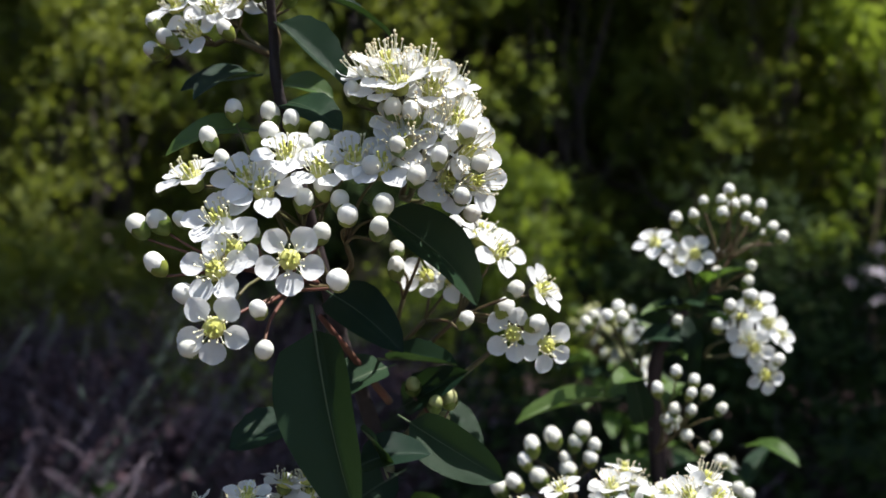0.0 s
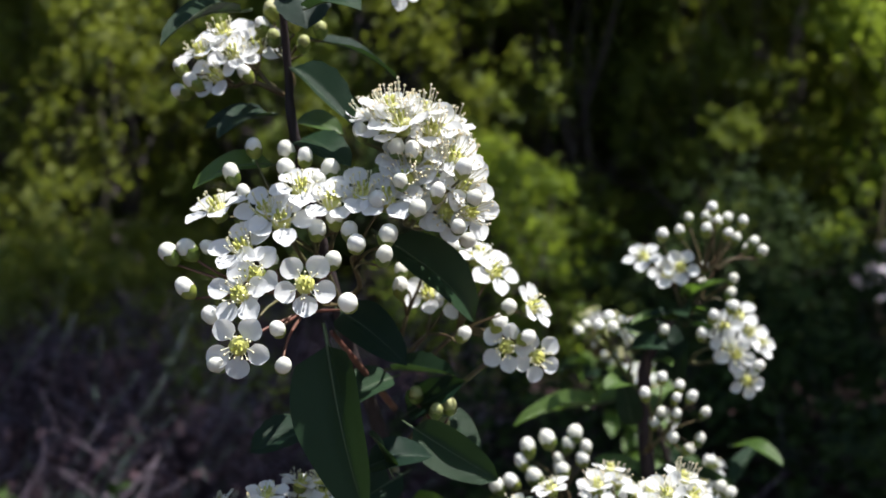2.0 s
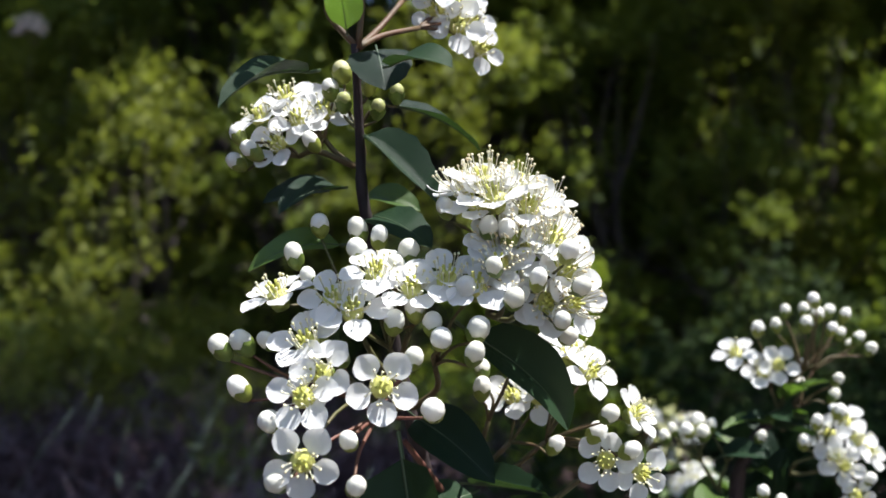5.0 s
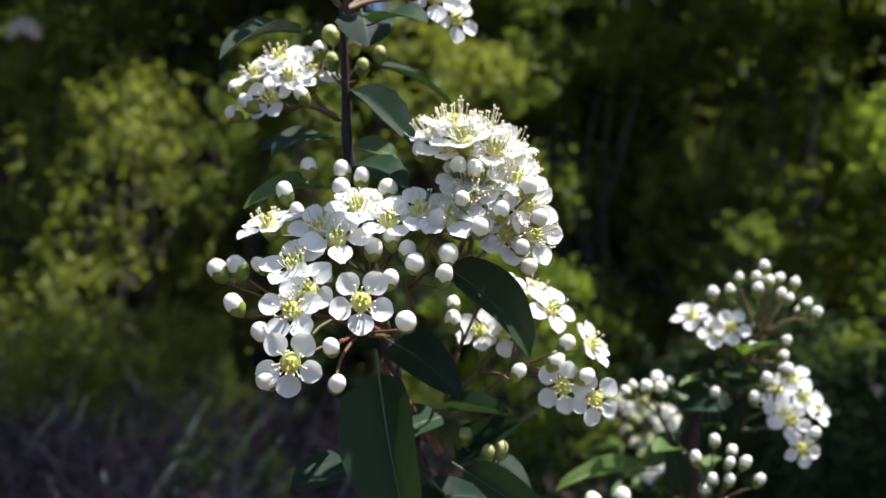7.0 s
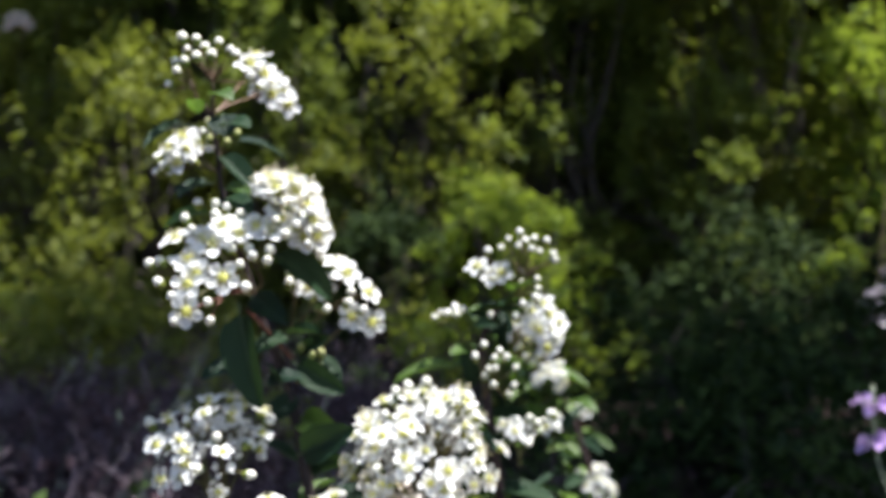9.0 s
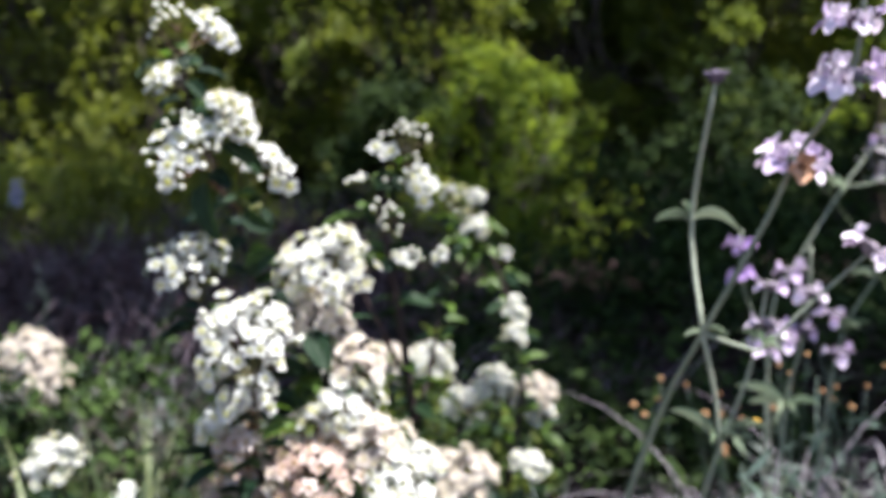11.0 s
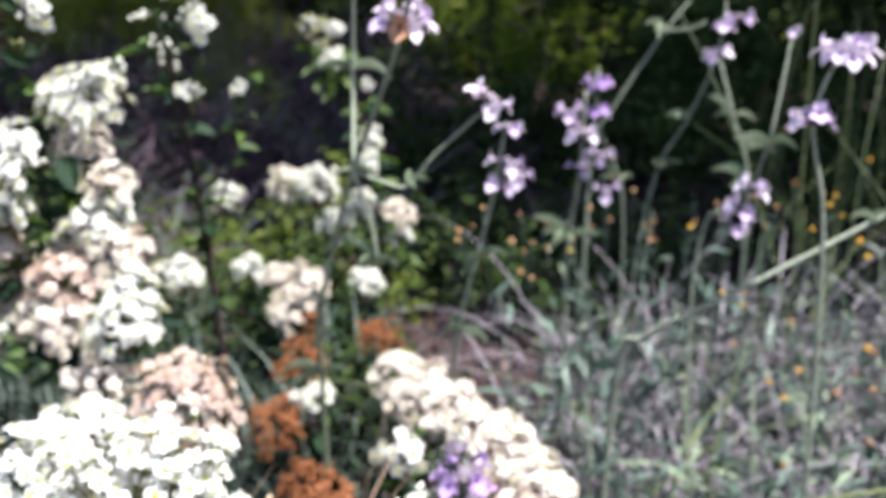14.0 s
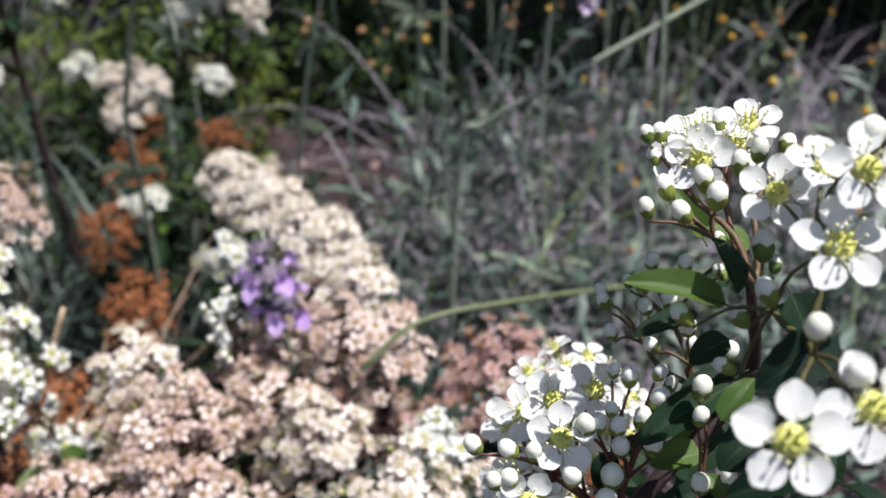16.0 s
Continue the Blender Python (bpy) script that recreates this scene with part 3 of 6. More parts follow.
def bush(x, y, height, width, clumps, count, size, leaf_mat, label, aspect=0.6, low=0.12, upright=1.0):
    """A wild bush: forked limbs from the ground and a crown of leafy upright shoots in clumps with gaps."""
    base = Vector((x, y, ground_height(x, y)))
    ob = thing("bush", base, label, "bush", "wild bushes behind the flowers")
    centres, radii = [], []
    for i in range(clumps):
        a, q = rng.uniform(0, 6.28), rng.uniform(0, 1) ** 0.5
        h = rng.uniform(low, 1.0)
        w = width * 0.5 * q * math.sqrt(max(0.15, 1 - (max(0, h - 0.45) / 0.62) ** 2))
        centres.append((math.cos(a) * w, math.sin(a) * w, h * height))
        radii.append(rng.uniform(0.5, 1.2) * width / math.sqrt(clumps))
    limbs = 5
    for i in range(limbs):
        s = Shape()
        a = i * 1.3 + rng.uniform(0, 0.5)
        fat = 0.012 + 0.012 * height
        foot = Vector((0.04 * math.cos(a), 0.04 * math.sin(a), -0.03))
        fork = Vector((math.cos(a) * width * 0.16, math.sin(a) * width * 0.16, height * rng.uniform(0.3, 0.45)))
        s.tube(spline([foot, foot.lerp(fork, 0.5) + Vector(rng.normal(0, 0.03 * height, 3)), fork], 4), [fat * (1 - 0.05 * k) for k in range(9)], 7)
        for c in centres[i::limbs][:9]:
            s.tube(bend(fork, Vector(c), 0.02, 5, 0.03 * height), [fat * q for q in (0.45, 0.38, 0.3, 0.22, 0.15, 0.1)], 5)
        put("limb", s.mesh("limb", [M_WOOD]), ob, Matrix.Translation(base))
    per = 12
    n = count // per
    pick = rng.integers(0, clumps, n)
    d = rng.normal(0, 1, (n, 3))
    d /= np.linalg.norm(d, axis=1)[:, None]
    c, r = np.array(centres)[pick], np.array(radii)[pick]
    bases = c + d * (r * rng.uniform(0.1, 1.0, n) ** 0.5)[:, None] * np.array([1, 1, 0.8])
    bases[:, 2] = np.maximum(bases[:, 2], 0.01)
    ways = d * 0.55 + np.array([0, 0, upright]) + rng.normal(0, 0.3, (n, 3))
    ways /= np.linalg.norm(ways, axis=1)[:, None]
    v, f = shoot_leaves(bases, ways, r * rng.uniform(0.5, 1.2, n), per, size, aspect)
    me = bpy.data.meshes.new("crown")
    me.from_pydata(v.tolist(), [], f.tolist())
    me.materials.append(leaf_mat)
    put("crown", me, ob, Matrix.Translation(base))
    return ob


DARK = "dark green small-leaved wild bush with shaded gaps"
LIGHT = "bright yellow-green leafy bush in full sun"
OLIVE = "olive green loose wild bush with thin upright shoots"
# the leafy wall, four to seven metres off
bush(-4.6, 5.2, 2.6, 2.0, 44, 5000, 0.062, M_BUSH_C, OLIVE)
bush(-3.2, 5.4, 2.4, 1.8, 50, 8500, 0.058, M_BUSH_C, OLIVE, 0.62, 0.15)
bush(-2.3, 4.9, 1.9, 1.3, 40, 6500, 0.054, M_BUSH_C, OLIVE, 0.62, 0.2)
bush(-1.45, 5.3, 2.2, 1.4, 46, 7500, 0.056, M_BUSH_A, DARK, 0.62, 0.12)
bush(-0.65, 5.0, 2.1, 1.2, 44, 7500, 0.054, M_BUSH_C, OLIVE, 0.62, 0.1)
bush(0.15, 5.4, 2.3, 1.3, 44, 7500, 0.056, M_BUSH_A, DARK, 0.62, 0.1)
bush(0.85, 5.2, 1.7, 1.1, 40, 6500, 0.054, M_BUSH_A, DARK, 0.62, 0.1)
bush(1.25, 5.9, 2.6, 1.3, 44, 7000, 0.060, M_BUSH_C, OLIVE, 0.6, 0.35)
bush(1.86, 5.45, 1.95, 1.05, 38, 5200, 0.074, M_BUSH_B, LIGHT, 0.55, 0.3)
bush(3.1, 4.7, 1.5, 1.3, 40, 5000, 0.060, M_BUSH_B, LIGHT, 0.55, 0.2)
bush(4.5, 5.0, 2.6, 1.8, 44, 5000, 0.062, M_BUSH_A, DARK)
bush(-2.6, 6.6, 3.8, 2.4, 90, 19000, 0.090, M_BUSH_A, DARK, 0.62, 0.25)
bush(-0.9, 6.5, 3.8, 2.2, 90, 19000, 0.088, M_BUSH_A, DARK, 0.62, 0.25)
bush(0.7, 6.8, 3.9, 2.2, 90, 19000, 0.088, M_BUSH_A, DARK, 0.62, 0.25)
bush(-3.6, 8.0, 5.4, 3.0, 90, 12000, 0.13, M_BUSH_A, DARK, 0.62, 0.25)
bush(2.3, 8.5, 5.6, 3.0, 90, 14000, 0.13, M_BUSH_A, DARK, 0.62, 0.25)
bush(-0.6, 8.1, 5.4, 3.0, 90, 12000, 0.13, M_BUSH_A, DARK, 0.62, 0.25)
bush(2.5, 7.2, 4.0, 2.4, 90, 19000, 0.090, M_BUSH_C, OLIVE, 0.62, 0.25)
# nearer and lower bushes; some fill dark hollows, shade put into leaf colour
bush(-0.08, 3.45, 0.90, 0.80, 34, 4200, 0.046, M_BUSH_B, "bright green bush behind the sage stems", 0.5, 0.05)
bush(-0.70, 4.2, 0.85, 0.7, 30, 3600, 0.046, M_BUSH_SHADED, DARK, 0.6, 0.05)
bush(0.80, 4.0, 0.75, 0.8, 30, 3600, 0.046, M_BUSH_SHADED, DARK, 0.6, 0.03)
bush(1.85, 3.6, 0.40, 0.8, 26, 3000, 0.046, M_BUSH_SHADED, DARK, 0.6, 0.03)
bush(0.45, 3.0, 0.42, 0.8, 28, 3200, 0.040, M_BUSH_SHADED, "low green bush behind the grass, leaves coloured as in deep shade", 0.5, 0.03)
bush(1.10, 2.9, 0.48, 0.9, 28, 3200, 0.040, M_BUSH_SHADED, "low green bush behind the grass, leaves coloured as in deep shade", 0.5, 0.03)
bush(0.50, 2.0, 0.30, 0.7, 28, 3000, 0.034, M_BUSH_SHADED, "low green bush behind the grass, leaves coloured as in deep shade", 0.5, 0.03)
bush(1.05, 1.8, 0.30, 0.7, 28, 3000, 0.034, M_BUSH_SHADED, "low green bush behind the grass, leaves coloured as in deep shade", 0.5, 0.03)
bush(0.05, 1.9, 0.26, 0.6, 26, 2400, 0.032, M_BUSH_SHADED, "low green bush behind the grass, leaves coloured as in deep shade", 0.5, 0.03)
bush(0.60, 1.35, 0.20, 0.6, 26, 2400, 0.028, M_BUSH_SHADED, "low green bush behind the grass, leaves coloured as in deep shade", 0.5, 0.03)
bush(-1.75, 4.1, 0.60, 0.8, 26, 2600, 0.042, M_BUSH_C, "low olive bush above the dry litter", 0.55, 0.1)
bush(-1.55, 3.05, 0.46, 0.6, 22, 1800, 0.038, M_BUSH_C, "low olive bush above the dry litter", 0.55, 0.1)
bush(-2.15, 3.5, 0.55, 0.8, 24, 2200, 0.042, M_BUSH_A, "low olive bush above the dry litter", 0.55, 0.1)
bush(-1.05, 3.1, 0.34, 0.45, 18, 1200, 0.036, M_BUSH_C, "low olive bush above the dry litter", 0.55, 0.1)
bush(-0.62, 2.05, 0.22, 0.36, 16, 900, 0.028, M_BUSH_A, "low fresh green plant among dead twigs", 0.5, 0.1)
# leafy plants under and beside the flowers, most with shade in their leaf colour
bush(0.06, 0.66, 0.15, 0.30, 24, 1500, 0.020, M_BUSH_SHADED, "low green leafy plant under the flowers", 0.45, 0.05)
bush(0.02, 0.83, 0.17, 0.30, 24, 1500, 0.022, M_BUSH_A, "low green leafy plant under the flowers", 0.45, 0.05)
bush(-0.36, 0.74, 0.20, 0.36, 26, 1500, 0.026, M_BUSH_SHADED, "low fresh green plant among the grass", 0.5, 0.05)
bush(-0.13, 0.60, 0.15, 0.30, 24, 1200, 0.024, M_BUSH_SHADED, "low fresh green plant among the grass", 0.5, 0.05)
bush(-0.60, 0.90, 0.20, 0.36, 26, 1400, 0.026, M_BUSH_SHADED, "low fresh green plant among the grass", 0.5, 0.05)
bush(0.19, 0.42, 0.11, 0.22, 20, 900, 0.022, M_BUSH_SHADED, "low green plant under the flowers, leaves coloured as in deep shade", 0.4, 0.05)
bush(0.30, -0.01, 0.17, 0.30, 26, 1500, 0.024, M_BUSH_SHADED, "low green plant under the flowers, leaves coloured as in deep shade", 0.4, 0.05)
bush(0.36, 0.98, 0.12, 0.30, 24, 1800, 0.024, M_BUSH_SHADED, "low green plant under the flowers, leaves coloured as in deep shade", 0.45, 0.03)
bush(0.22, 1.00, 0.13, 0.30, 20, 900, 0.024, M_BUSH_SHADED, "low green plant under the flowers, leaves coloured as in deep shade", 0.45, 0.05)


def tree(base, height, width, clumps, count, size, label, over=(0.0, 0.0)):
    """A tall tree added to cast shade: a tapered trunk, limbs and a high open crown of leaf clumps."""
    base = Vector((base[0], base[1], ground_height(base[0], base[1])))
    ob = thing("tree", base, label, "tree", "shade trees")
    top = Vector((over[0] * 0.7, over[1] * 0.7, height * 0.62))
    s = Shape()
    s.tube(spline([(0, 0, -0.1), (0.05, 0.02, height * 0.3), tuple(top)], 5), [0.11 - 0.006 * i for i in range(11)], 9)
    put("trunk", s.mesh("trunk", [M_WOOD]), ob, Matrix.Translation(base))
    cs, rs = [], []
    for i in range(clumps):
        a, q = rng.uniform(0, 6.28), rng.uniform(0, 1) ** 0.5
        cs.append((over[0] + math.cos(a) * q * width * 0.5, over[1] + math.sin(a) * q * width * 0.5, height * rng.uniform(0.62, 1.0)))
        rs.append(rng.uniform(0.22, 0.42))
    for i in range(6):
        s = Shape()
        for c in cs[i::6]:
            s.tube(bend(top * rng.uniform(0.8, 1.0), c, 0.1, 5, 0.08), [0.035, 0.03, 0.024, 0.018, 0.012, 0.007], 5)
        put("limb", s.mesh("limb", [M_WOOD]), ob, Matrix.Translation(base))
    v, f = leaf_cloud(cs, rs, count, size, 0.55)
    me = bpy.data.meshes.new("crown")
    me.from_pydata(v.tolist(), [], f.tolist())
    me.materials.append(M_BUSH_A)
    put("crown", me, ob, Matrix.Translation(base))


# crowns hang out of view, added only to shade the bushes and ground
SHADE_TREE = "tall tree added out of view to shade the bushes"
tree((4.6, 3.0, 0), 6.0, 2.4, 76, 9500, 0.15, SHADE_TREE, (-1.80, -1.12))
tree((-2.2, 8.0, 0), 6.6, 2.3, 56, 3600, 0.15, SHADE_TREE, (2.9, -5.8))
tree((3.6, 8.2, 0), 5.2, 0.9, 36, 3400, 0.15, SHADE_TREE, (-1.8, -3.0))
tree((5.2, 1.6, 0), 5.5, 0.8, 34, 2600, 0.13, SHADE_TREE, (-3.0, -0.4))
tree((-3.6, 8.2, 0), 6.4, 2.8, 56, 5500, 0.17, SHADE_TREE, (2.0, -2.4))
tree((1.8, 9.0, 0), 6.8, 3.0, 60, 8000, 0.17, SHADE_TREE, (-1.3, -2.3))

# a far belt of trees closes the place all round
def tree_belt():
    ob = thing("tree_belt", (0, 9.5, 0), "dense belt of dark green trees closing the clearing", "trees", kind="stuff")
    cs, rs = [], []
    for i in range(200):
        a = radians(-115 + 230 * i / 199)
        d = rng.uniform(8.6, 10.6)
        cs.append((math.sin(a) * d, math.cos(a) * d - 9.5, rng.uniform(0.3, 6.5)))
        rs.append(rng.uniform(0.7, 1.2))
    v, f = leaf_cloud(cs, rs, 110000, 0.36)
    me = bpy.data.meshes.new("crown")
    me.from_pydata(v.tolist(), [], f.tolist())
    me.materials.append(M_BUSH_A)
    put("crown", me, ob, Matrix.Translation((0, 9.5, 0)))
    s = Shape()
    for i in range(26):
        a = radians(-112 + 224 * i / 25)
        d = rng.uniform(8.8, 10.2)
        s.tube([(math.sin(a) * d, math.cos(a) * d - 9.5, -0.1), (math.sin(a) * d + 0.1, math.cos(a) * d - 9.5, 1.6), (math.sin(a) * d, math.cos(a) * d - 9.4, 4.8)], [0.14, 0.11, 0.05], 8)
    put("trunks", s.mesh("trunks", [M_WOOD]), ob, Matrix.Translation((0, 9.5, 0)))


tree_belt()


def scatter(n, x0, x1, y0, y1, z=0.0):
    x, y = rng.uniform(x0, x1, n), rng.uniform(y0, y1, n)
    return np.array([(a, b, ground_height(a, b) + z) for a, b in zip(x, y)])


def litter():
    """Dead leaves, twigs and small stones on the ground."""
    p = np.concatenate([scatter(3600, -1.9, 1.4, -0.3, 2.3, 0.006), scatter(3600, -3.0, 1.2, 1.6, 4.8, 0.008)])
    v, f = leaf_cloud(p.tolist(), [0.004] * len(p), 7200, 0.026, 0.5, 0.3)
    me = bpy.data.meshes.new("leaf_litter")
    me.from_pydata(v.tolist(), [], f.tolist())
    me.materials.append(M_LITTER)
    tagged(new("leaf_litter", me), "dead purple-brown leaf litter lying on the soil", "leaf litter", kind="stuff")
    s = Shape()
    for q in scatter(420, 0.0, 1.2, -0.2, 1.0, 0.002):
        s.blob(q, rng.uniform(0.003, 0.012), 0, 3, 6, (1, rng.uniform(0.6, 1), rng.uniform(0.45, 0.8)), Vector(rng.normal(0, 0.3, 3)) + Vector((0, 0, 1)))
    tagged(new("pebbles", s.mesh("pebbles", [M_PEBBLE])), "small pinkish stones on the soil", "pebbles", kind="stuff")
    s = Shape()
    for q in np.concatenate([scatter(200, -1.5, 0.35, 0.9, 1.9), scatter(420, -2.6, 0.0, 1.9, 4.4)]):
        a, e = rng.normal(1.0, 0.7), rng.uniform(0.1, 0.9)
        d = Vector((math.cos(a) * math.cos(e), math.sin(a) * math.cos(e), math.sin(e))) * rng.uniform(0.10, 0.34)
        s.tube(bend(q, Vector(q) + d, 0.0, 4, 0.015), [0.0022, 0.0019, 0.0016, 0.0012, 0.0008], 4)
    tagged(new("dry_twigs", s.mesh("dry_twigs", [M_TWIG])), "pale dead twigs leaning over dark litter", "twigs", kind="stuff")


litter()


def dead_brush(base, width, height, n, label):
    """A heap of dead leaves held up by a tangle of thin bare twigs."""
    base = Vector((base[0], base[1], ground_height(base[0], base[1])))
    ob = thing("dead_brush", base, label, "dead brush", "heaps of dead brush")
    s = Shape()
    for i in range(n):
        a, q = rng.uniform(0, 6.28), rng.uniform(0, 1) ** 0.5
        foot = Vector((math.cos(a) * q * width * 0.4, math.sin(a) * q * width * 0.3, -0.02))
        b = rng.uniform(0, 6.28)
        tip = foot + Vector((math.cos(b) * rng.uniform(0.05, 0.30), math.sin(b) * rng.uniform(0.0, 0.2), height * rng.uniform(0.4, 1.1)))
        line = bend(foot, tip, 0.02, 5, 0.045)
        s.tube(line, [0.0019, 0.0017, 0.0015, 0.0012, 0.0009, 0.0006], 4)
        for k in (2, 3, 4):
            side = line[k] + Vector(rng.normal(0, 0.05, 3)) + Vector((0, 0, 0.035))
            s.tube(bend(line[k], side, 0.0, 3, 0.012), [0.0011, 0.0009, 0.0007, 0.0004], 4)
    tagged(put("twig_tangle", s.mesh("twig_tangle", [M_TWIG]), ob, Matrix.Translation(base)), kind="stuff")
    cs = [(rng.normal(0, width * 0.24), rng.normal(0, width * 0.16), height * rng.uniform(0.0, 0.75)) for i in range(26)]
    v, f = leaf_cloud(cs, [width * 0.16] * 26, 3600, 0.024, 0.45)
    me = bpy.data.meshes.new("dead_leaves")
    me.from_pydata(v.tolist(), [], f.tolist())
    me.materials.append(M_LITTER)
    tagged(put("dead_leaves", me, ob, Matrix.Translation(base)), kind="stuff")


BRUSH = "dark purple-brown heap of dead leaves and pale thin twigs"
dead_brush((-0.80, 2.85, 0), 0.9, 0.42, 150, BRUSH)
dead_brush((-0.55, 1.75, 0), 0.6, 0.22, 110, BRUSH)
dead_brush((-1.35, 2.05, 0), 0.7, 0.27, 120, BRUSH)
dead_brush((-0.45, 2.35, 0), 0.6, 0.27, 120, BRUSH)
dead_brush((-1.00, 2.20, 0), 0.7, 0.27, 120, BRUSH)
dead_brush((-1.55, 2.70, 0), 0.8, 0.30, 120, BRUSH)
dead_brush((-1.60, 3.55, 0), 0.9, 0.40, 80, BRUSH)
dead_brush((-2.30, 4.00, 0), 0.9, 0.45, 80, BRUSH)

# ---- the flowering shrubs ----
shrub = thing("flowering_shrub", (0.05, 0.27, 0.0), "white-flowering evergreen shrub with dark leathery leaves and domed flower heads", "shrub", "white-flowering shrubs")
stem(shrub, [(52, 266, -12), (48, 259, 152), (44, 253, 302), (44, 249, 377), (39, 246, 418), (29, 256, 453), (23, 246, 476), (18, 241, 498), (13, 231, 526), (12, 230, 538), (12, 223, 556)], 3.0, 0.75)
stem(shrub, [(48, 259, 202), (73, 253, 326), (89, 257, 394)], 3.2, 1.8)
stem(shrub, [(46, 257, 242), (44, 216, 322), (54, 199, 362)], 3.0, 1.5)
stem(shrub, [(44, 249, 377), (28, 232, 395), (14, 228, 408)], 2.2, 1.3)
stem(shrub, [(50, 261, 120), (94, 216, 217), (119, 196, 267)], 3.0, 1.6)
stem(shrub, [(50, 261, 90), (64, 241, 202), (54, 226, 264)], 3.0, 1.6)
head(shrub, (22.4, 236.6, 488.4), [('f', 9.9, 203.0, 492.9, -5, 10), ('f', 11.9, 196.4, 483.8, 0, -5), ('f', 22.5, 203.5, 494.9, 12, 8), ('f', 15.5, 211.8, 506.8, 5, 35), ('f', 8.8, 208.5, 501.2, -10, 45), ('f', 1.7, 213.7, 509.1, -35, 60), ('f', 18.7, 215.6, 513.2, 5, 50), ('f', 31.3, 215.1, 512.6, 8, 40), ('f', 11.8, 213.2, 508.7, -5, 40), ('f', 25.3, 213.9, 510.6, 10, 45), ('f', 36.1, 214.4, 511.4, 15, 35), ('f', 12.4, 205.2, 496.4, -20, 15), ('b', 6.3, 223.3, 522.6), ('b', 13.7, 222.5, 521.6), ('b', 17.8, 221.8, 520.3), ('b', 14.1, 220.4, 517.8), ('b', 2.6, 220.1, 516.6), ('b', 5.8, 217.9, 512.9), ('b', 21.6, 218.9, 515.3), ('b', 23.6, 220.2, 517.5), ('b', 25.9, 214.0, 507.6), ('b', 22.7, 212.6, 505.3), ('b', 29.2, 212.5, 505.3), ('b', 31.0, 210.6, 502.6), ('b', 37.0, 211.8, 504.3), ('b', 36.8, 209.1, 500.4)])
head(shrub, (20.9, 230.9, 489.4), [('b', -7.3, 211.1, 500.2), ('b', -3.6, 211.4, 501.0), ('b', 0.7, 211.4, 501.5), ('b', -2.3, 206.8, 493.7), ('b', 14.2, 209.2, 499.4), ('b', 26.8, 208.8, 499.6), ('b', 31.0, 202.8, 491.6), ('b', 18.1, 200.2, 486.7), ('b', 20.6, 195.5, 480.5), ('b', 7.9, 196.5, 480.4), ('b', 4.5, 202.9, 488.8)])
head(shrub, (35.9, 241.7, 506.7), [('t', 44.7, 218.9, 525.5, 10, 35), ('t', 49.1, 218.8, 519.9, 25, 30), ('t', 51.2, 218.7, 514.6, 35, 25), ('t', 44.2, 218.3, 516.9, 5, 30), ('t', 39.5, 218.2, 519.6, -10, 35), ('t', 47.8, 218.1, 509.3, 20, 15), ('t', 52.4, 218.4, 509.0, 40, 10), ('t', 41.5, 217.9, 512.5, 0, 25), ('t', 36.2, 218.5, 525.8, -20, 45), ('b', 51.8, 212.3, 517.6), ('b', 54.1, 212.1, 511.9), ('b', 51.0, 211.4, 506.2), ('b', 46.9, 211.6, 513.0), ('b', 39.5, 211.2, 515.0)])
head(shrub, (34.6, 244.2, 510.8), [('t', 39.9, 216.0, 515.6, 5, 25), ('t', 36.5, 217.9, 529.9, -10, 75), ('t', 42.2, 220.4, 529.2, 20, 75), ('t', 46.8, 224.3, 526.5, 40, 65), ('t', 48.8, 223.9, 519.9, 50, 40), ('t', 47.7, 218.2, 508.3, 20, 15), ('t', 51.2, 224.7, 511.6, 55, 20), ('t', 44.2, 219.2, 519.7, 15, 45), ('t', 32.7, 222.3, 528.8, -40, 60), ('t', 39.2, 213.9, 526.5, -10, 50), ('b', 30.1, 218.1, 525.5), ('b', 38.2, 214.3, 521.7), ('b', 43.0, 211.2, 509.6), ('b', 51.9, 223.4, 503.3), ('b', 51.3, 225.6, 515.1), ('b', 34.7, 213.0, 511.2), ('b', 50.0, 227.9, 524.6), ('b', 41.5, 215.6, 520.9)])
head(shrub, (32.8, 252.2, 472.7), [('f', 51.9, 251.6, 498.9, 40, 60), ('f', 45.9, 250.4, 489.9, 0, 15), ('f', 59.3, 243.5, 478.8, -5, 5), ('f', 66.1, 246.3, 476.3, 25, 0), ('f', 64.7, 245.8, 487.7, 55, 30), ('f', 55.7, 248.8, 495.3, 40, 40), ('f', 40.5, 250.4, 489.9, -20, 20), ('b', 59.8, 238.9, 488.3), ('b', 63.9, 241.1, 481.3), ('b', 49.7, 241.7, 481.8), ('b', 41.1, 234.2, 502.9), ('b', 35.1, 241.2, 492.2), ('b', 34.8, 244.0, 495.9), ('b', 46.7, 245.5, 501.4), ('b', 57.5, 243.8, 484.1)])
head(shrub, (9.6, 235.7, 534.9), [('f', -1.3, 233.4, 543.8, 0, 30), ('f', -4.8, 231.9, 538.7, -15, 15), ('f', 3.1, 235.4, 545.7, 20, 35), ('f', -9.5, 235.5, 544.4, -30, 55), ('f', -5.6, 239.2, 549.2, -10, 60), ('b', -13.3, 232.6, 540.9), ('b', -9.5, 230.0, 537.2), ('b', -13.9, 233.5, 535.6), ('b', 4.5, 234.9, 550.3), ('b', 2.3, 229.7, 539.1), ('g', 7.7, 233.1, 547.6), ('g', 12.9, 231.9, 550.8), ('g', 15.0, 231.2, 545.9), ('g', 18.0, 234.2, 549.5), ('g', 6.6, 235.5, 553.9)])
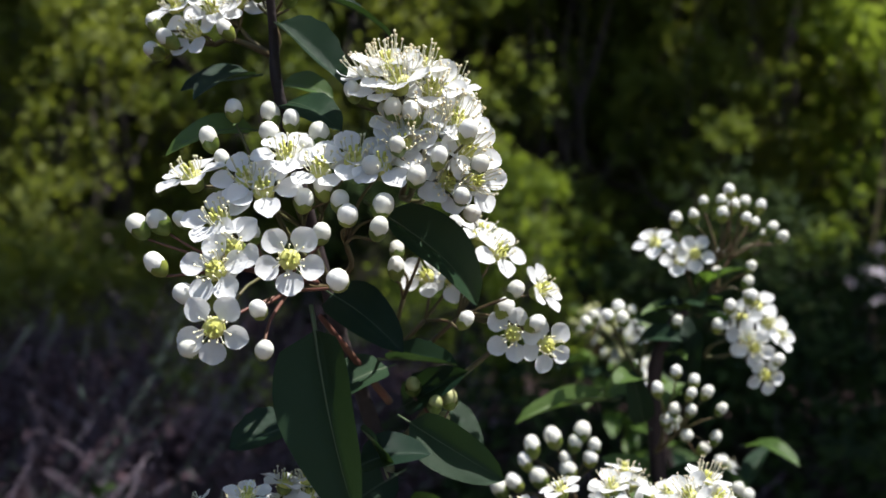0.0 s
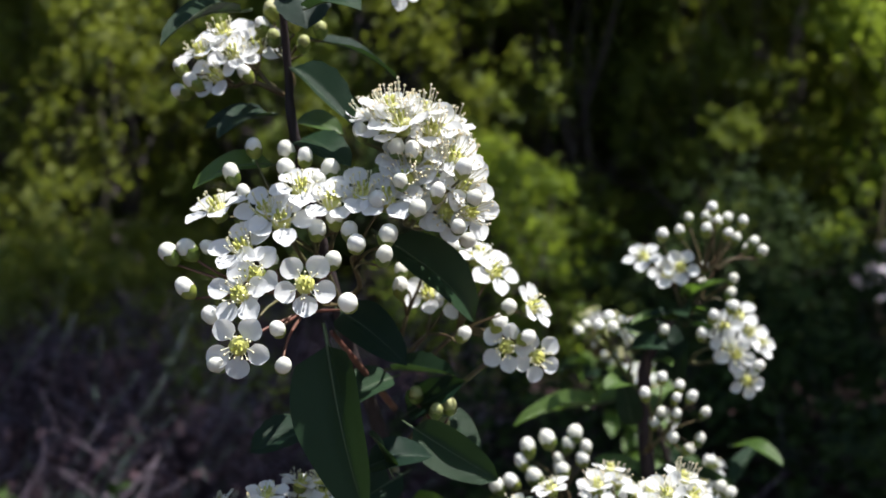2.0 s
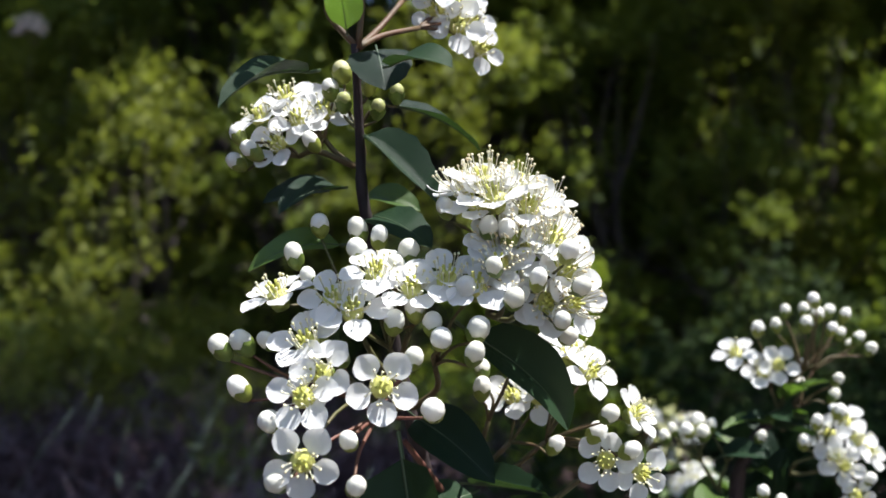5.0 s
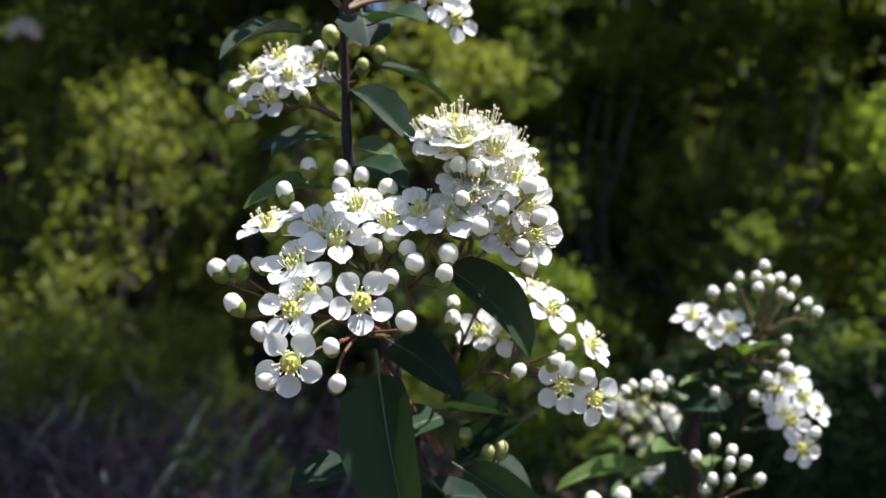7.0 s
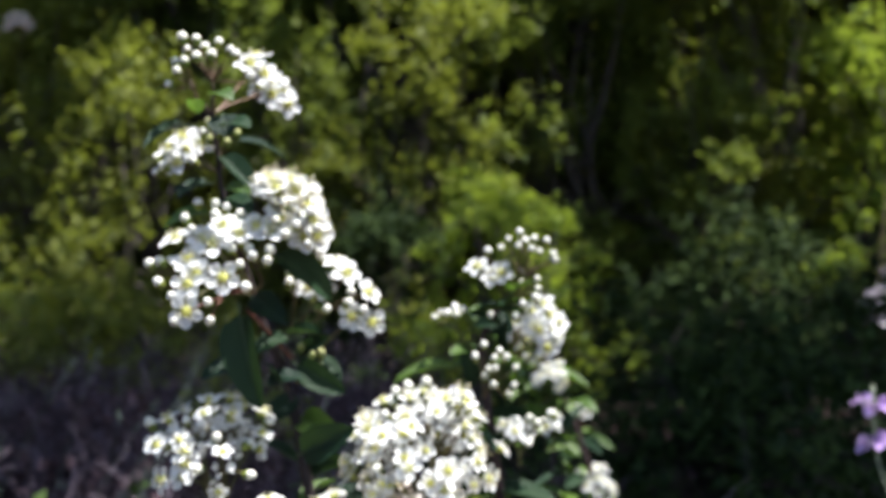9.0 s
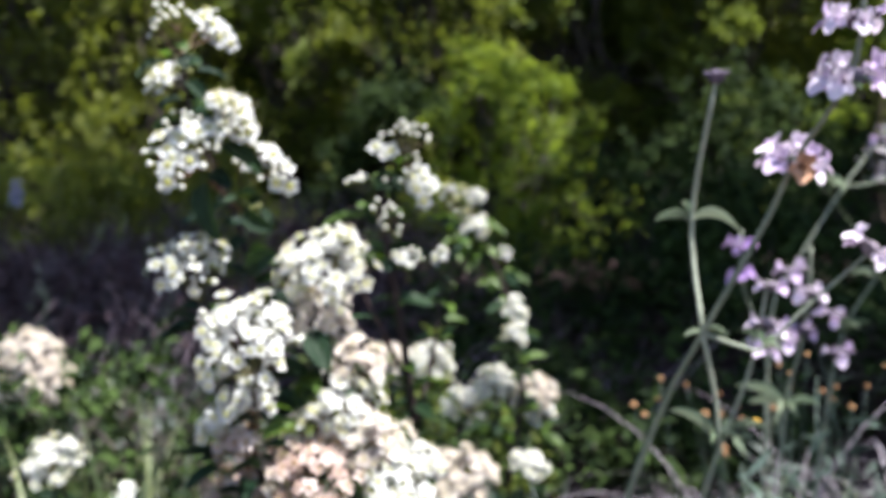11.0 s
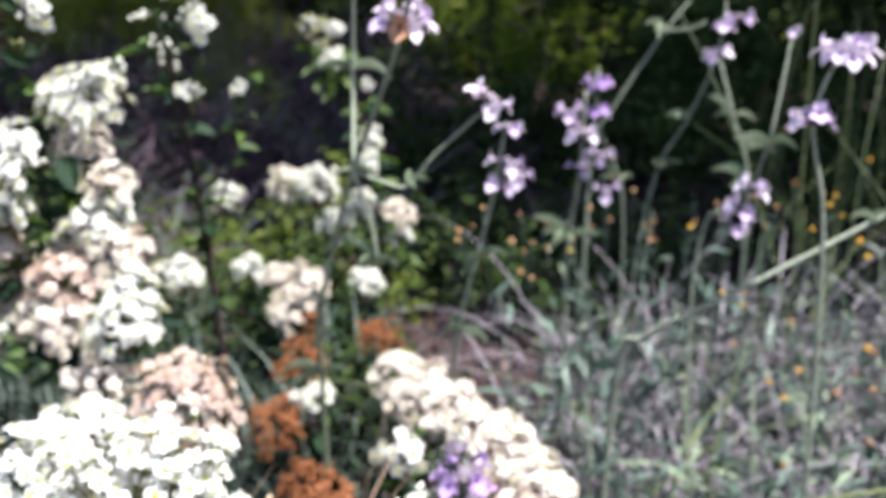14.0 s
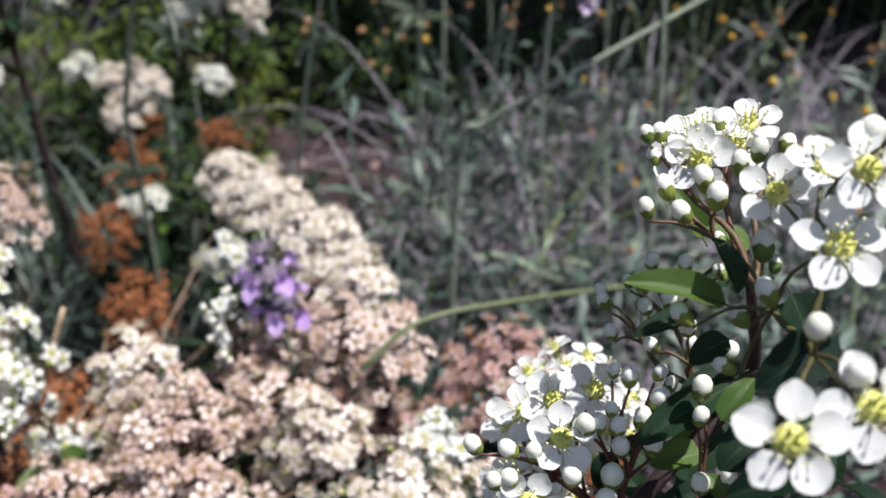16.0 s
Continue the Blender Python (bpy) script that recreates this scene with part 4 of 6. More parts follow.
head(shrub, (12.6, 223.3, 555.2), [('f', 20.3, 244.3, 577.3, 0, 50), ('f', 25.5, 245.2, 573.5, 15, 35), ('f', 27.8, 250.3, 571.2, 25, 35), ('f', 30.1, 250.8, 567.6, 30, 20), ('f', 31.9, 254.2, 562.9, 35, 10), ('f', 23.7, 246.0, 568.7, 0, 10), ('f', 28.0, 246.5, 565.9, 10, 5), ('f', 21.1, 249.8, 581.1, 0, 70), ('b', 3.8, 217.0, 582.5), ('b', 7.4, 221.5, 582.9), ('b', 14.2, 226.3, 582.6), ('b', 21.0, 219.5, 577.9), ('b', 4.1, 221.2, 578.8), ('b', 8.9, 225.8, 580.6), ('b', 8.7, 217.9, 575.7), ('b', 12.7, 222.4, 576.9), ('b', 0.4, 219.0, 574.3), ('b', 6.5, 212.0, 573.1), ('b', 2.0, 215.6, 570.3), ('b', -3.0, 220.0, 566.3), ('b', 23.0, 219.7, 576.4), ('b', 28.5, 218.6, 567.6)])
head(shrub, (40.6, 253.1, 452.4), [('g', 38.4, 245.1, 467.3), ('g', 43.8, 239.9, 464.7), ('g', 46.1, 245.4, 464.8), ('g', 41.4, 241.0, 459.0), ('g', 44.6, 248.5, 459.9)])
leaf(shrub, (23.8, 217.3, 481.4), (32.1, 211.1, 448.4), 16.5, (-0.35, -1, -0.1), False, shape=L_STRAP)
leaf(shrub, (35, 223, 503), (55, 237, 486), 11, (-0.1, -0.8, 0.6), False)
leaf(shrub, (13, 230, 540), (28, 222, 527), 9, (0, -0.5, 1.0), False)
leaf(shrub, (17, 235, 547), (34, 247, 542), 9, (0, -0.5, 1.0), False)
leaf(shrub, (2, 228, 552), (-10, 212, 545), 7, (0, -0.5, 1.0), False)
leaf(shrub, (8, 231, 530), (-1, 221, 526), 8, (0, -0.5, 1.0), False)
leaf(shrub, (9, 228, 519), (-7, 222, 516), 8, (0, -0.6, 0.8), True)
leaf(shrub, (5, 238, 531), (-8, 233, 528), 8, (0, -0.6, 0.8), False)
leaf(shrub, (11, 239, 529), (23, 234, 527), 7, (0, -0.6, 0.8), True)
leaf(shrub, (14, 233, 525), (27, 222, 520), 9, (0, -0.6, 0.8), False)
leaf(shrub, (24, 231, 487), (39, 221, 479), 10, (0, -0.8, 0.6), False)
leaf(shrub, (42, 256, 462), (53, 249, 452), 8, (0, -0.5, 1.0), False)
leaf(shrub, (31, 224, 455), (44, 225, 459), 10, (0, -0.5, 1.0), False)
leaf(shrub, (36, 225, 454), (33, 218, 464), 8, (0, -0.5, 1.0), False)
leaf(shrub, (42, 230, 429), (64, 218, 440), 13, (-0.2, -1.0, 0.15), False)
leaf(shrub, (77, 230, 391), (94, 210, 373), 15, (0, -0.5, 1.0), False)
leaf(shrub, (32, 250, 472), (48, 239, 473), 6, (0, -0.5, 1.0), False)
leaf(shrub, (16, 224, 555), (19, 218, 547), 12, (0, -0.5, 1.0), False)
leaf(shrub, (23, 197, 558), (32, 189, 556), 7, (0, -0.5, 1.0), True)
leaf(shrub, (16, 200, 552), (17, 191, 556), 6, (0, -0.5, 1.0), True)
leaf(shrub, (21, 212, 549), (32, 206, 549), 10, (0, -0.5, 1.0), False)
leaf(shrub, (16, 231, 461), (5, 226, 457), 12, (0, -0.5, 1.0), False)
leaf(shrub, (39, 237, 461), (58, 233, 451), 10, (-0.2, -1.0, 0.2), False)
leaf(shrub, (33, 244, 471), (21, 235, 466), 9, (-0.4, -0.8, 0.4), False)
leaf(shrub, (36, 249, 462), (50, 242, 471), 8, (0.2, -0.8, 0.5), False)
leaf(shrub, (34, 254, 446), (21, 248, 438), 10, (-0.3, -0.9, 0.3), False)
leaf(shrub, (35, 256, 438), (56, 237, 432), 11, (0.2, -0.9, 0.3), True)
stem(shrub, [(34, 254, 452), (44, 248, 465), (55, 246, 475)], 0.9, 0.5, "twig", M_STALK)
stem(shrub, [(32, 254, 462), (26, 238, 475), (22, 229, 483)], 0.9, 0.5, "twig", M_STALK)
for args in ((11, 222, 436, 21, "X"), (85, 248, 428, 27, "T"), (53, 190, 398, 29, "X"), (52, 195, 362, 16, "X")):
    leaves_under(shrub, dome(shrub, *args), 5)
for args in ((98, 224, 348, 21, "w"), (86, 197, 316, 24, "p"), (31, 223, 293, 24, "p"), (133, 183, 294, 24, "w"), (131, 266, 299, 16, "w"), (117, 174, 255, 22, "c"), (23, 177, 273, 12, "w"), (98, 241, 322, 22, "p"),
             (80, 250, 396, 21, "c"), (41, 204, 333, 15, "p"), (120, 213, 332, 18, "c"), (26, 207, 343, 11, "w"), (103, 236, 372, 17, "c"), (134, 195, 312, 18, "w"), (88, 182, 291, 19, "c"), (66, 216, 318, 15, "p"), (58, 205, 292, 17, "c")):
    leaves_under(shrub, dome(shrub, *args), 6)

leafy(shrub, [(40, 255, 330), (37, 252, 380), (34, 250, 430)], 22, 28)
leafy(shrub, [(60, 240, 250), (66, 235, 320), (76, 245, 380)], 22, 26)

side_shrub = thing("flowering_shrub", (0.12, 0.37, 0.0), "slender white-flowering shoot with round buds and young leaves", "shrub", "white-flowering shrubs")
stem(side_shrub, [(125, 371, -12), (115, 361, 180), (113, 348, 325), (100, 346, 441), (103, 342, 469), (113, 346, 480)], 4.0, 1.2)
stem(side_shrub, [(116, 350, 294), (126, 380, 350), (131, 405, 396)], 2.0, 0.9)
stem(side_shrub, [(113, 348, 325), (92, 330, 385), (80, 322, 412)], 1.8, 0.9)
head(side_shrub, (112.9, 347.1, 473.9), [('f', 98.5, 340.0, 496.0, -25, 50), ('f', 109.9, 337.9, 493.3, 0, 15), ('f', 106.1, 340.0, 491.2, -10, 30), ('b', 103.9, 336.0, 503.6), ('b', 109.7, 340.5, 504.8), ('b', 113.1, 344.5, 508.9), ('b', 119.2, 349.0, 509.5), ('b', 119.1, 336.0, 512.0), ('b', 121.2, 340.9, 507.8), ('b', 125.3, 345.3, 508.9), ('b', 131.1, 350.1, 507.9), ('b', 124.4, 337.4, 504.2), ('b', 118.3, 341.0, 505.2), ('b', 133.9, 347.0, 501.2), ('b', 132.9, 351.3, 499.1), ('b', 135.2, 339.0, 498.7), ('b', 127.7, 342.1, 502.7), ('b', 118.4, 346.9, 493.1), ('b', 118.6, 351.8, 487.6), ('b', 126.5, 339.4, 490.0), ('b', 126.5, 344.3, 484.9)])
head(side_shrub, (114.1, 345.7, 461.9), [('f', 124.0, 339.1, 474.4, -20, 20), ('f', 128.8, 342.2, 477.8, 5, 45), ('f', 131.7, 340.9, 472.8, 25, 30), ('f', 124.9, 336.7, 468.7, -10, 5), ('f', 130.6, 337.5, 458.0, 10, -5), ('f', 127.1, 336.1, 466.3, 5, 5), ('f', 135.7, 343.8, 469.3, 50, 20), ('b', 119.8, 335.2, 478.2), ('b', 116.6, 335.7, 472.5), ('b', 128.3, 337.4, 465.4), ('b', 134.4, 338.2, 462.4), ('b', 125.7, 335.1, 481.3)])
head(side_shrub, (99.4, 337.6, 434.0), [('b', 102.6, 319.4, 461.2), ('b', 98.1, 324.3, 455.0), ('b', 109.0, 328.8, 457.2), ('b', 107.0, 320.4, 454.8), ('b', 112.1, 325.0, 454.4), ('b', 103.7, 329.8, 448.3), ('b', 107.2, 321.1, 450.0), ('b', 116.3, 325.9, 449.6), ('b', 101.6, 330.2, 445.4), ('b', 106.2, 322.2, 442.5), ('b', 115.0, 327.1, 441.1), ('b', 112.7, 331.9, 437.0)])
head(side_shrub, (95.0, 343.8, 454.7), [('b', 78.2, 334.0, 472.7), ('b', 80.6, 337.1, 474.6), ('b', 84.5, 333.9, 474.6), ('b', 87.7, 336.9, 476.9), ('b', 88.8, 334.1, 474.0), ('b', 91.6, 337.1, 476.2), ('b', 104.7, 334.9, 473.5)])
head(side_shrub, (80.0, 322.0, 412.0), [('b', 63.1, 312.1, 439.7, 1.41), ('b', 61.3, 311.8, 435.8, 1.22), ('b', 68.9, 312.7, 442.3, 1.41), ('b', 76.6, 313.6, 444.1, 1.31), ('b', 74.8, 313.3, 441.1, 1.22), ('b', 58.6, 311.4, 429.9, 1.31), ('b', 65.2, 312.1, 431.2, 1.41), ('b', 73.1, 312.9, 433.5, 1.31), ('b', 80.1, 313.8, 440.4, 1.13), ('b', 54.4, 310.9, 428.3, 1.41), ('b', 72.1, 312.9, 436.9, 1.03), ('b', 79.1, 313.6, 437.0, 1.13)])
leaf(side_shrub, (86, 345, 448), (58, 334, 444), 7, (0, -0.5, 1.0), True)
leaf(side_shrub, (94, 342, 466), (105, 331, 470), 9, (-0.3, -0.5, 1), False)
leaf(side_shrub, (107.9, 353.3, 465.8), (92.8, 346.7, 473.9), 9, (0.1, -0.9, 0.5), False)
leaf(side_shrub, (95.6, 351.7, 458.0), (85.0, 345.4, 449.2), 8, (0.2, -0.9, 0.4), True)
leaf(side_shrub, (105.5, 358.2, 473.9), (113.7, 353.9, 463.9), 7, (0.2, -0.9, 0.4), False)
leafy(side_shrub, [(103, 342, 462), (106, 344, 472), (113, 346, 482)], 12, 14, 0.6)
leaf(side_shrub, (95, 338, 455), (87, 327, 458), 9, (0, -0.5, 1.0), True)
leaf(side_shrub, (96, 340, 442), (92, 333, 458), 8, (0, -1, 0.2), False)
leaf(side_shrub, (110, 344, 456), (111, 337, 470), 8, (-0.5, -0.8, 0.3), False)
for args in ((131, 400, 413, 8, "b"), (117, 335, 420, 11, "b")):
    leaves_under(side_shrub, dome(side_shrub, *args), 1, 10, 0.5)

leafy(side_shrub, [(118, 356, 230), (113, 348, 325), (104, 347, 400), (100, 346, 441)], 34, 24, 0.4)
leafy(side_shrub, [(116, 350, 294), (135, 384, 378), (140, 406, 422)], 16, 20, 0.4)

mid_shrub = thing("flowering_shrub", (0.13, 0.56, 0.0), "low white-flowering shrub with arching flower heads", "shrub", "white-flowering shrubs")
for x, y, z in ((72, 537, 180), (123, 526, 166), (177, 576, 160), (119, 501, 141)):
    stem(mid_shrub, [(130 + (x - 130) * 0.15, 560, -12), ((x + 130) / 2, 555, z * 0.6), (x, y, z)], 3.0, 1.4)
for args in ((66, 537, 209, 18, "w"), (100, 532, 205, 17, "c"), (130, 524, 199, 24, "c"), (118, 502, 178, 20, "c"), (140, 500, 172, 13, "r"), (177, 576, 189, 16, "w"), (215, 309, 188, 15, "w")):
    leaves_under(mid_shrub, dome(mid_shrub, *args), 9, 26, 0.15)

leafy(mid_shrub, [(60, 545, 90), (110, 540, 150), (180, 575, 140)], 40, 26)

far_shrub = thing("flowering_shrub", (0.10, 0.80, 0.0), "white-flowering shrub with an arch of flower heads and an upright shoot", "shrub", "white-flowering shrubs")
for x, y, z in ((-62, 762, 198), (28, 809, 194), (94, 731, 174), (135, 716, 203), (180, 693, 204)):
    stem(far_shrub, [(100 + (x - 100) * 0.15, 805, -12), ((x + 100) / 2, 805, z * 0.6), (x, y, z)], 3.2, 1.4)
stem(far_shrub, [(122, 749, 31), (162, 677, 213), (159, 672, 306), (130, 663, 400), (104, 667, 438)], 3.2, 1.0)
for args in ((-59, 757, 226, 20, "w"), (4, 805, 232, 26, "c"), (44, 800, 234, 28, "w"), (93, 733, 200, 23, "w"), (132, 714, 231, 24, "w"), (176, 697, 226, 22, "c"), (180, 694, 204, 16, "w"), (158, 673, 322, 14, "w"), (163, 650, 300, 12, "w"), (125, 662, 407, 13, "w"), (99, 669, 440, 15, "y"), (123, 671, 437, 10, "w"), (149, 699, 374, 10, "b"), (112, 668, 420, 10, "y")):
    leaves_under(far_shrub, dome(far_shrub, *args), 9, 24, 0.55)

leafy(far_shrub, [(-40, 770, 120), (60, 790, 160), (170, 715, 150)], 60, 26, 0.5)
leafy(far_shrub, [(160, 680, 190), (158, 675, 290), (130, 665, 390)], 34, 24, 0.5)

left_shrub = thing("flowering_shrub", (-0.413, 0.768, 0.0), "small shrub with pale cream flower heads", "shrub", "white-flowering shrubs")
stem(left_shrub, [(-427, 750, -13), (-432, 742, 149), (-429, 736, 212)], 3.0, 1.4)
for args in ((-429, 737, 260, 36, "c"), (-415, 733, 226, 34, "c")):
    leaves_under(left_shrub, dome(left_shrub, *args), 10)

side_low_shrub = thing("flowering_shrub", (-0.12, 0.36, 0.0), "low white-flowering shrub with scattered buds and green leaves", "shrub", "white-flowering shrubs")
for args in ((-197, 396, 249, 24, "w"), (-70, 315, 223, 13, "w"), (-116, 304, 201, 12, "b"), (-94, 315, 254, 11, "b"), (-189, 341, 210, 20, "w")):
    b = dome(side_low_shrub, *args)
    leaves_under(side_low_shrub, b, 10, 26, 0.5)
    b = b * 1000
    stem(side_low_shrub, [(-120 + (b.x + 120) * 0.2, 360, -12), (-120 + (b.x + 120) * 0.6, (b.y + 360) / 2, b.z * 0.5), tuple(b)], 2.4, 1.0)

low_shrub = thing("flowering_shrub", (0.33, 0.08, 0.0), "spreading shrub with white, cream, fading pink and dried rust flower heads", "shrub", "white-flowering shrubs")
LOW = ((184, 361, 191, 23, "r"), (185, 300, 167, 25, "r"), (227, 443, 186, 19, "r"), (234, 224, 164, 20, "r"), (177, 169, 248, 34, "p"), (239, 6, 276, 48, "W"), (192, 38, 285, 30, "w"), (220, -15, 261, 27, "w"),
       (289, 280, 224, 20, "c"), (343, 208, 239, 22, "c"), (392, 140, 245, 22, "c"), (414, 93, 255, 17, "c"))
LOW_2 = ((320, 173, 225, 15, "w"), (418, 71, 238, 27, "p"), (371, 68, 228, 18, "p"), (361, 59, 254, 17, "b"), (325, 34, 243, 19, "c"), (354, -7, 242, 27, "p"), (363, -36, 221, 33, "p"), (412, 9, 231, 21, "c"), (464, 0, 241, 14, "w"), (458, -59, 254, 27, "c"))
RIDGE = ((318, 243, 231, 20, "c"), (342, 222, 222, 18, "c"), (371, 172, 243, 20, "c"), (385, 155, 228, 18, "p"), (406, 113, 251, 18, "c"), (398, 95, 236, 20, "p"), (432, 60, 232, 20, "p"), (300, 262, 212, 16, "c"), (335, 15, 232, 20, "p"), (385, 25, 232, 20, "p"))
LOW_3 = ((485, 80, 214, 32, "m"), (433, 76, 181, 18, "m"), (320, -33, 229, 19, "p"), (305, -16, 262, 14, "b"), (280, 4, 204, 22, "r"), (293, 108, 223, 19, "r"), (496, 32, 212, 13, "r"), (304, -1, 228, 15, "w"), (298, -38, 216, 18, "m"), (432, 68, 192, 17, "m"), (404, 37, 209, 22, "m"), (505, 20, 245, 20, "p"), (516, -18, 242, 18, "r"), (492, -14, 235, 15, "p"),
         (185, 7, 281, 34, "W"), (195, -34, 257, 34, "W"), (270, -14, 264, 26, "w"), (248, 91, 174, 20, "r"))
for args in LOW + LOW_2 + LOW_3 + RIDGE:
    b = dome(low_shrub, *args)
    leaves_under(low_shrub, b, 5)
    b = b * 1000
    stem(low_shrub, [(330 + (b.x - 330) * 0.2, 80 + (b.y - 80) * 0.2, -12), (330 + (b.x - 330) * 0.6, 80 + (b.y - 80) * 0.6, b.z * 0.5), tuple(b)], 2.6, 1.0)

near_shrub = thing("flowering_shrub", (0.54, -0.15, 0.0), "white-flowering shrub with round white buds and glossy leaves", "shrub", "white-flowering shrubs")
stem(near_shrub, [(482.0, -120.0, -12.0), (488.0, -128.0, 200.0), (501.5, -165.3, 331.9), (514.9, -163.9, 351.0), (526.7, -158.6, 367.4), (542.9, -150.6, 386.9), (537.6, -164.7, 416.7)], 3.0, 1.0)
stem(near_shrub, [(542.9, -150.6, 386.9), (548.8, -178.0, 411.0), (541.0, -185.6, 419.8)], 1.6, 1.0)
stem(near_shrub, [(536.7, -153.0, 378.4), (534.6, -144.3, 380.1)], 1.2, 0.8)
stem(near_shrub, [(510.3, -161.9, 341.5), (513.6, -162.7, 353.6), (516.9, -162.7, 363.0)], 1.4, 0.9)
stem(near_shrub, [(514.9, -163.9, 351.0), (519.4, -164.0, 359.9)], 1.2, 0.8)
stem(near_shrub, [(517.3, -162.7, 331.7), (528.5, -170.8, 344.7), (535.9, -171.2, 352.2)], 1.8, 0.9)
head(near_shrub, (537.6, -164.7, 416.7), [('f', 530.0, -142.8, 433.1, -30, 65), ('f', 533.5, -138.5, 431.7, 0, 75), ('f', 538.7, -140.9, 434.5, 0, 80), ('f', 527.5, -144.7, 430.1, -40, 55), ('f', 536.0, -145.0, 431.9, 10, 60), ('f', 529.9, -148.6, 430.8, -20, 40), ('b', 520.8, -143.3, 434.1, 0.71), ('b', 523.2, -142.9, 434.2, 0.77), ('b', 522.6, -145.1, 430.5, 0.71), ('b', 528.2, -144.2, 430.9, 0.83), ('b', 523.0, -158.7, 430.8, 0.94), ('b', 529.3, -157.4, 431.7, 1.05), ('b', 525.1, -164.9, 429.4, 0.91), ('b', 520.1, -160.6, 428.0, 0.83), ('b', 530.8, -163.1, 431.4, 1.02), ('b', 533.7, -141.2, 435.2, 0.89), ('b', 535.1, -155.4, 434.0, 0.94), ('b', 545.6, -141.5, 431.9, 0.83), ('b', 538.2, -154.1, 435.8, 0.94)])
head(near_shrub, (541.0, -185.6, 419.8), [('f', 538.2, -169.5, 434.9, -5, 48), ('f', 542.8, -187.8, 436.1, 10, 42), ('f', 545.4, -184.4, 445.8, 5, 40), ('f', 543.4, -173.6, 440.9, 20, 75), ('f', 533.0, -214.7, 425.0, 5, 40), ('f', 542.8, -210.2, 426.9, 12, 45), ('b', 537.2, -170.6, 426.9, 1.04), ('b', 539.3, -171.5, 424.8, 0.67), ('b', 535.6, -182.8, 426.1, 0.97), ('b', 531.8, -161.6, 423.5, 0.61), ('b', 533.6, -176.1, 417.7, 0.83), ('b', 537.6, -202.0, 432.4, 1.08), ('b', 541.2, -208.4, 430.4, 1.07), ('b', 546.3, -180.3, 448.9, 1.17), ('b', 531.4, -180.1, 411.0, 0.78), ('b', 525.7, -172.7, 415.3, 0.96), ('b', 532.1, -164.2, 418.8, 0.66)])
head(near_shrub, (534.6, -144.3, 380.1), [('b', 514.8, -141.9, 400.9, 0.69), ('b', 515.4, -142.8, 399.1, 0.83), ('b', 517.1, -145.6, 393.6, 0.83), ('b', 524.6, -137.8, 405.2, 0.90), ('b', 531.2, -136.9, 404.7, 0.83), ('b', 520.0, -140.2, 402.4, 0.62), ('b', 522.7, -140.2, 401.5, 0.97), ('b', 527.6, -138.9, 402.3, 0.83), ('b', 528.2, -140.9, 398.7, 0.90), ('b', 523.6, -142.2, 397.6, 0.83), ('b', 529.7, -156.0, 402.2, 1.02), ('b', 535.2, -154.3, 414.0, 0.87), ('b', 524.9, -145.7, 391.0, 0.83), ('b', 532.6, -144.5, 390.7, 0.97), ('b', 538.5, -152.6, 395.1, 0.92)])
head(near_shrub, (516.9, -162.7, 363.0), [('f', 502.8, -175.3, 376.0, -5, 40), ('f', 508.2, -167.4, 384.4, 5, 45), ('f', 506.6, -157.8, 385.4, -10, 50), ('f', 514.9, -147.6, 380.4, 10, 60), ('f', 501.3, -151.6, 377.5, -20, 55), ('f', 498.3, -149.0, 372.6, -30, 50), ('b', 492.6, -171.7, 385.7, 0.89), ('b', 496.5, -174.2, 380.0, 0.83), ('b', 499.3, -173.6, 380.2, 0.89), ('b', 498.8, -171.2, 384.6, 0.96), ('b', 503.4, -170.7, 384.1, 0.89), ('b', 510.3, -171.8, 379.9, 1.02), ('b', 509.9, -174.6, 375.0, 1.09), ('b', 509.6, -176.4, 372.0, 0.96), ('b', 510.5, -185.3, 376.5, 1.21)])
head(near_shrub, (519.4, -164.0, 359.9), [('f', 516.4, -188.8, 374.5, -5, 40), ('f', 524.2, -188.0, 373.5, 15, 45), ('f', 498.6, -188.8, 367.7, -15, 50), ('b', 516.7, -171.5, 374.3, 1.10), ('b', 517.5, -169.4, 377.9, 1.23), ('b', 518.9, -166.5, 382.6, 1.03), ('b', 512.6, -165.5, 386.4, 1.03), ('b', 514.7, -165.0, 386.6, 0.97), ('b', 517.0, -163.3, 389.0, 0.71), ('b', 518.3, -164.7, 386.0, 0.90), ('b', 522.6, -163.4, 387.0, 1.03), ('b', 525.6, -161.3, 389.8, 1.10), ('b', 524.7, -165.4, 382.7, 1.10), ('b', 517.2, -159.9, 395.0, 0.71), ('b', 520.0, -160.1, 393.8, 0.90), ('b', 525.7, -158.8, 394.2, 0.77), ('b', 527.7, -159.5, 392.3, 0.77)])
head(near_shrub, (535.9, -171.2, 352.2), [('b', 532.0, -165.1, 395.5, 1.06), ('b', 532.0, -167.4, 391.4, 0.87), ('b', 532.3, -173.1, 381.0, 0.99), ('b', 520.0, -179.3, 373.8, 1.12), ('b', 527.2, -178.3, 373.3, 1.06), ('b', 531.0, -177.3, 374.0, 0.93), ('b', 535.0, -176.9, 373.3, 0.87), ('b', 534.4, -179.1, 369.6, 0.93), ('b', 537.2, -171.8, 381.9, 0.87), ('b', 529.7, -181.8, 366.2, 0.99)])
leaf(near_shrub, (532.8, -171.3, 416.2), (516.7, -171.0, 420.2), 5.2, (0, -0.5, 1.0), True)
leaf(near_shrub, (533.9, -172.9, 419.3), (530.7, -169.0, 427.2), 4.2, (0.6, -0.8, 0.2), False)
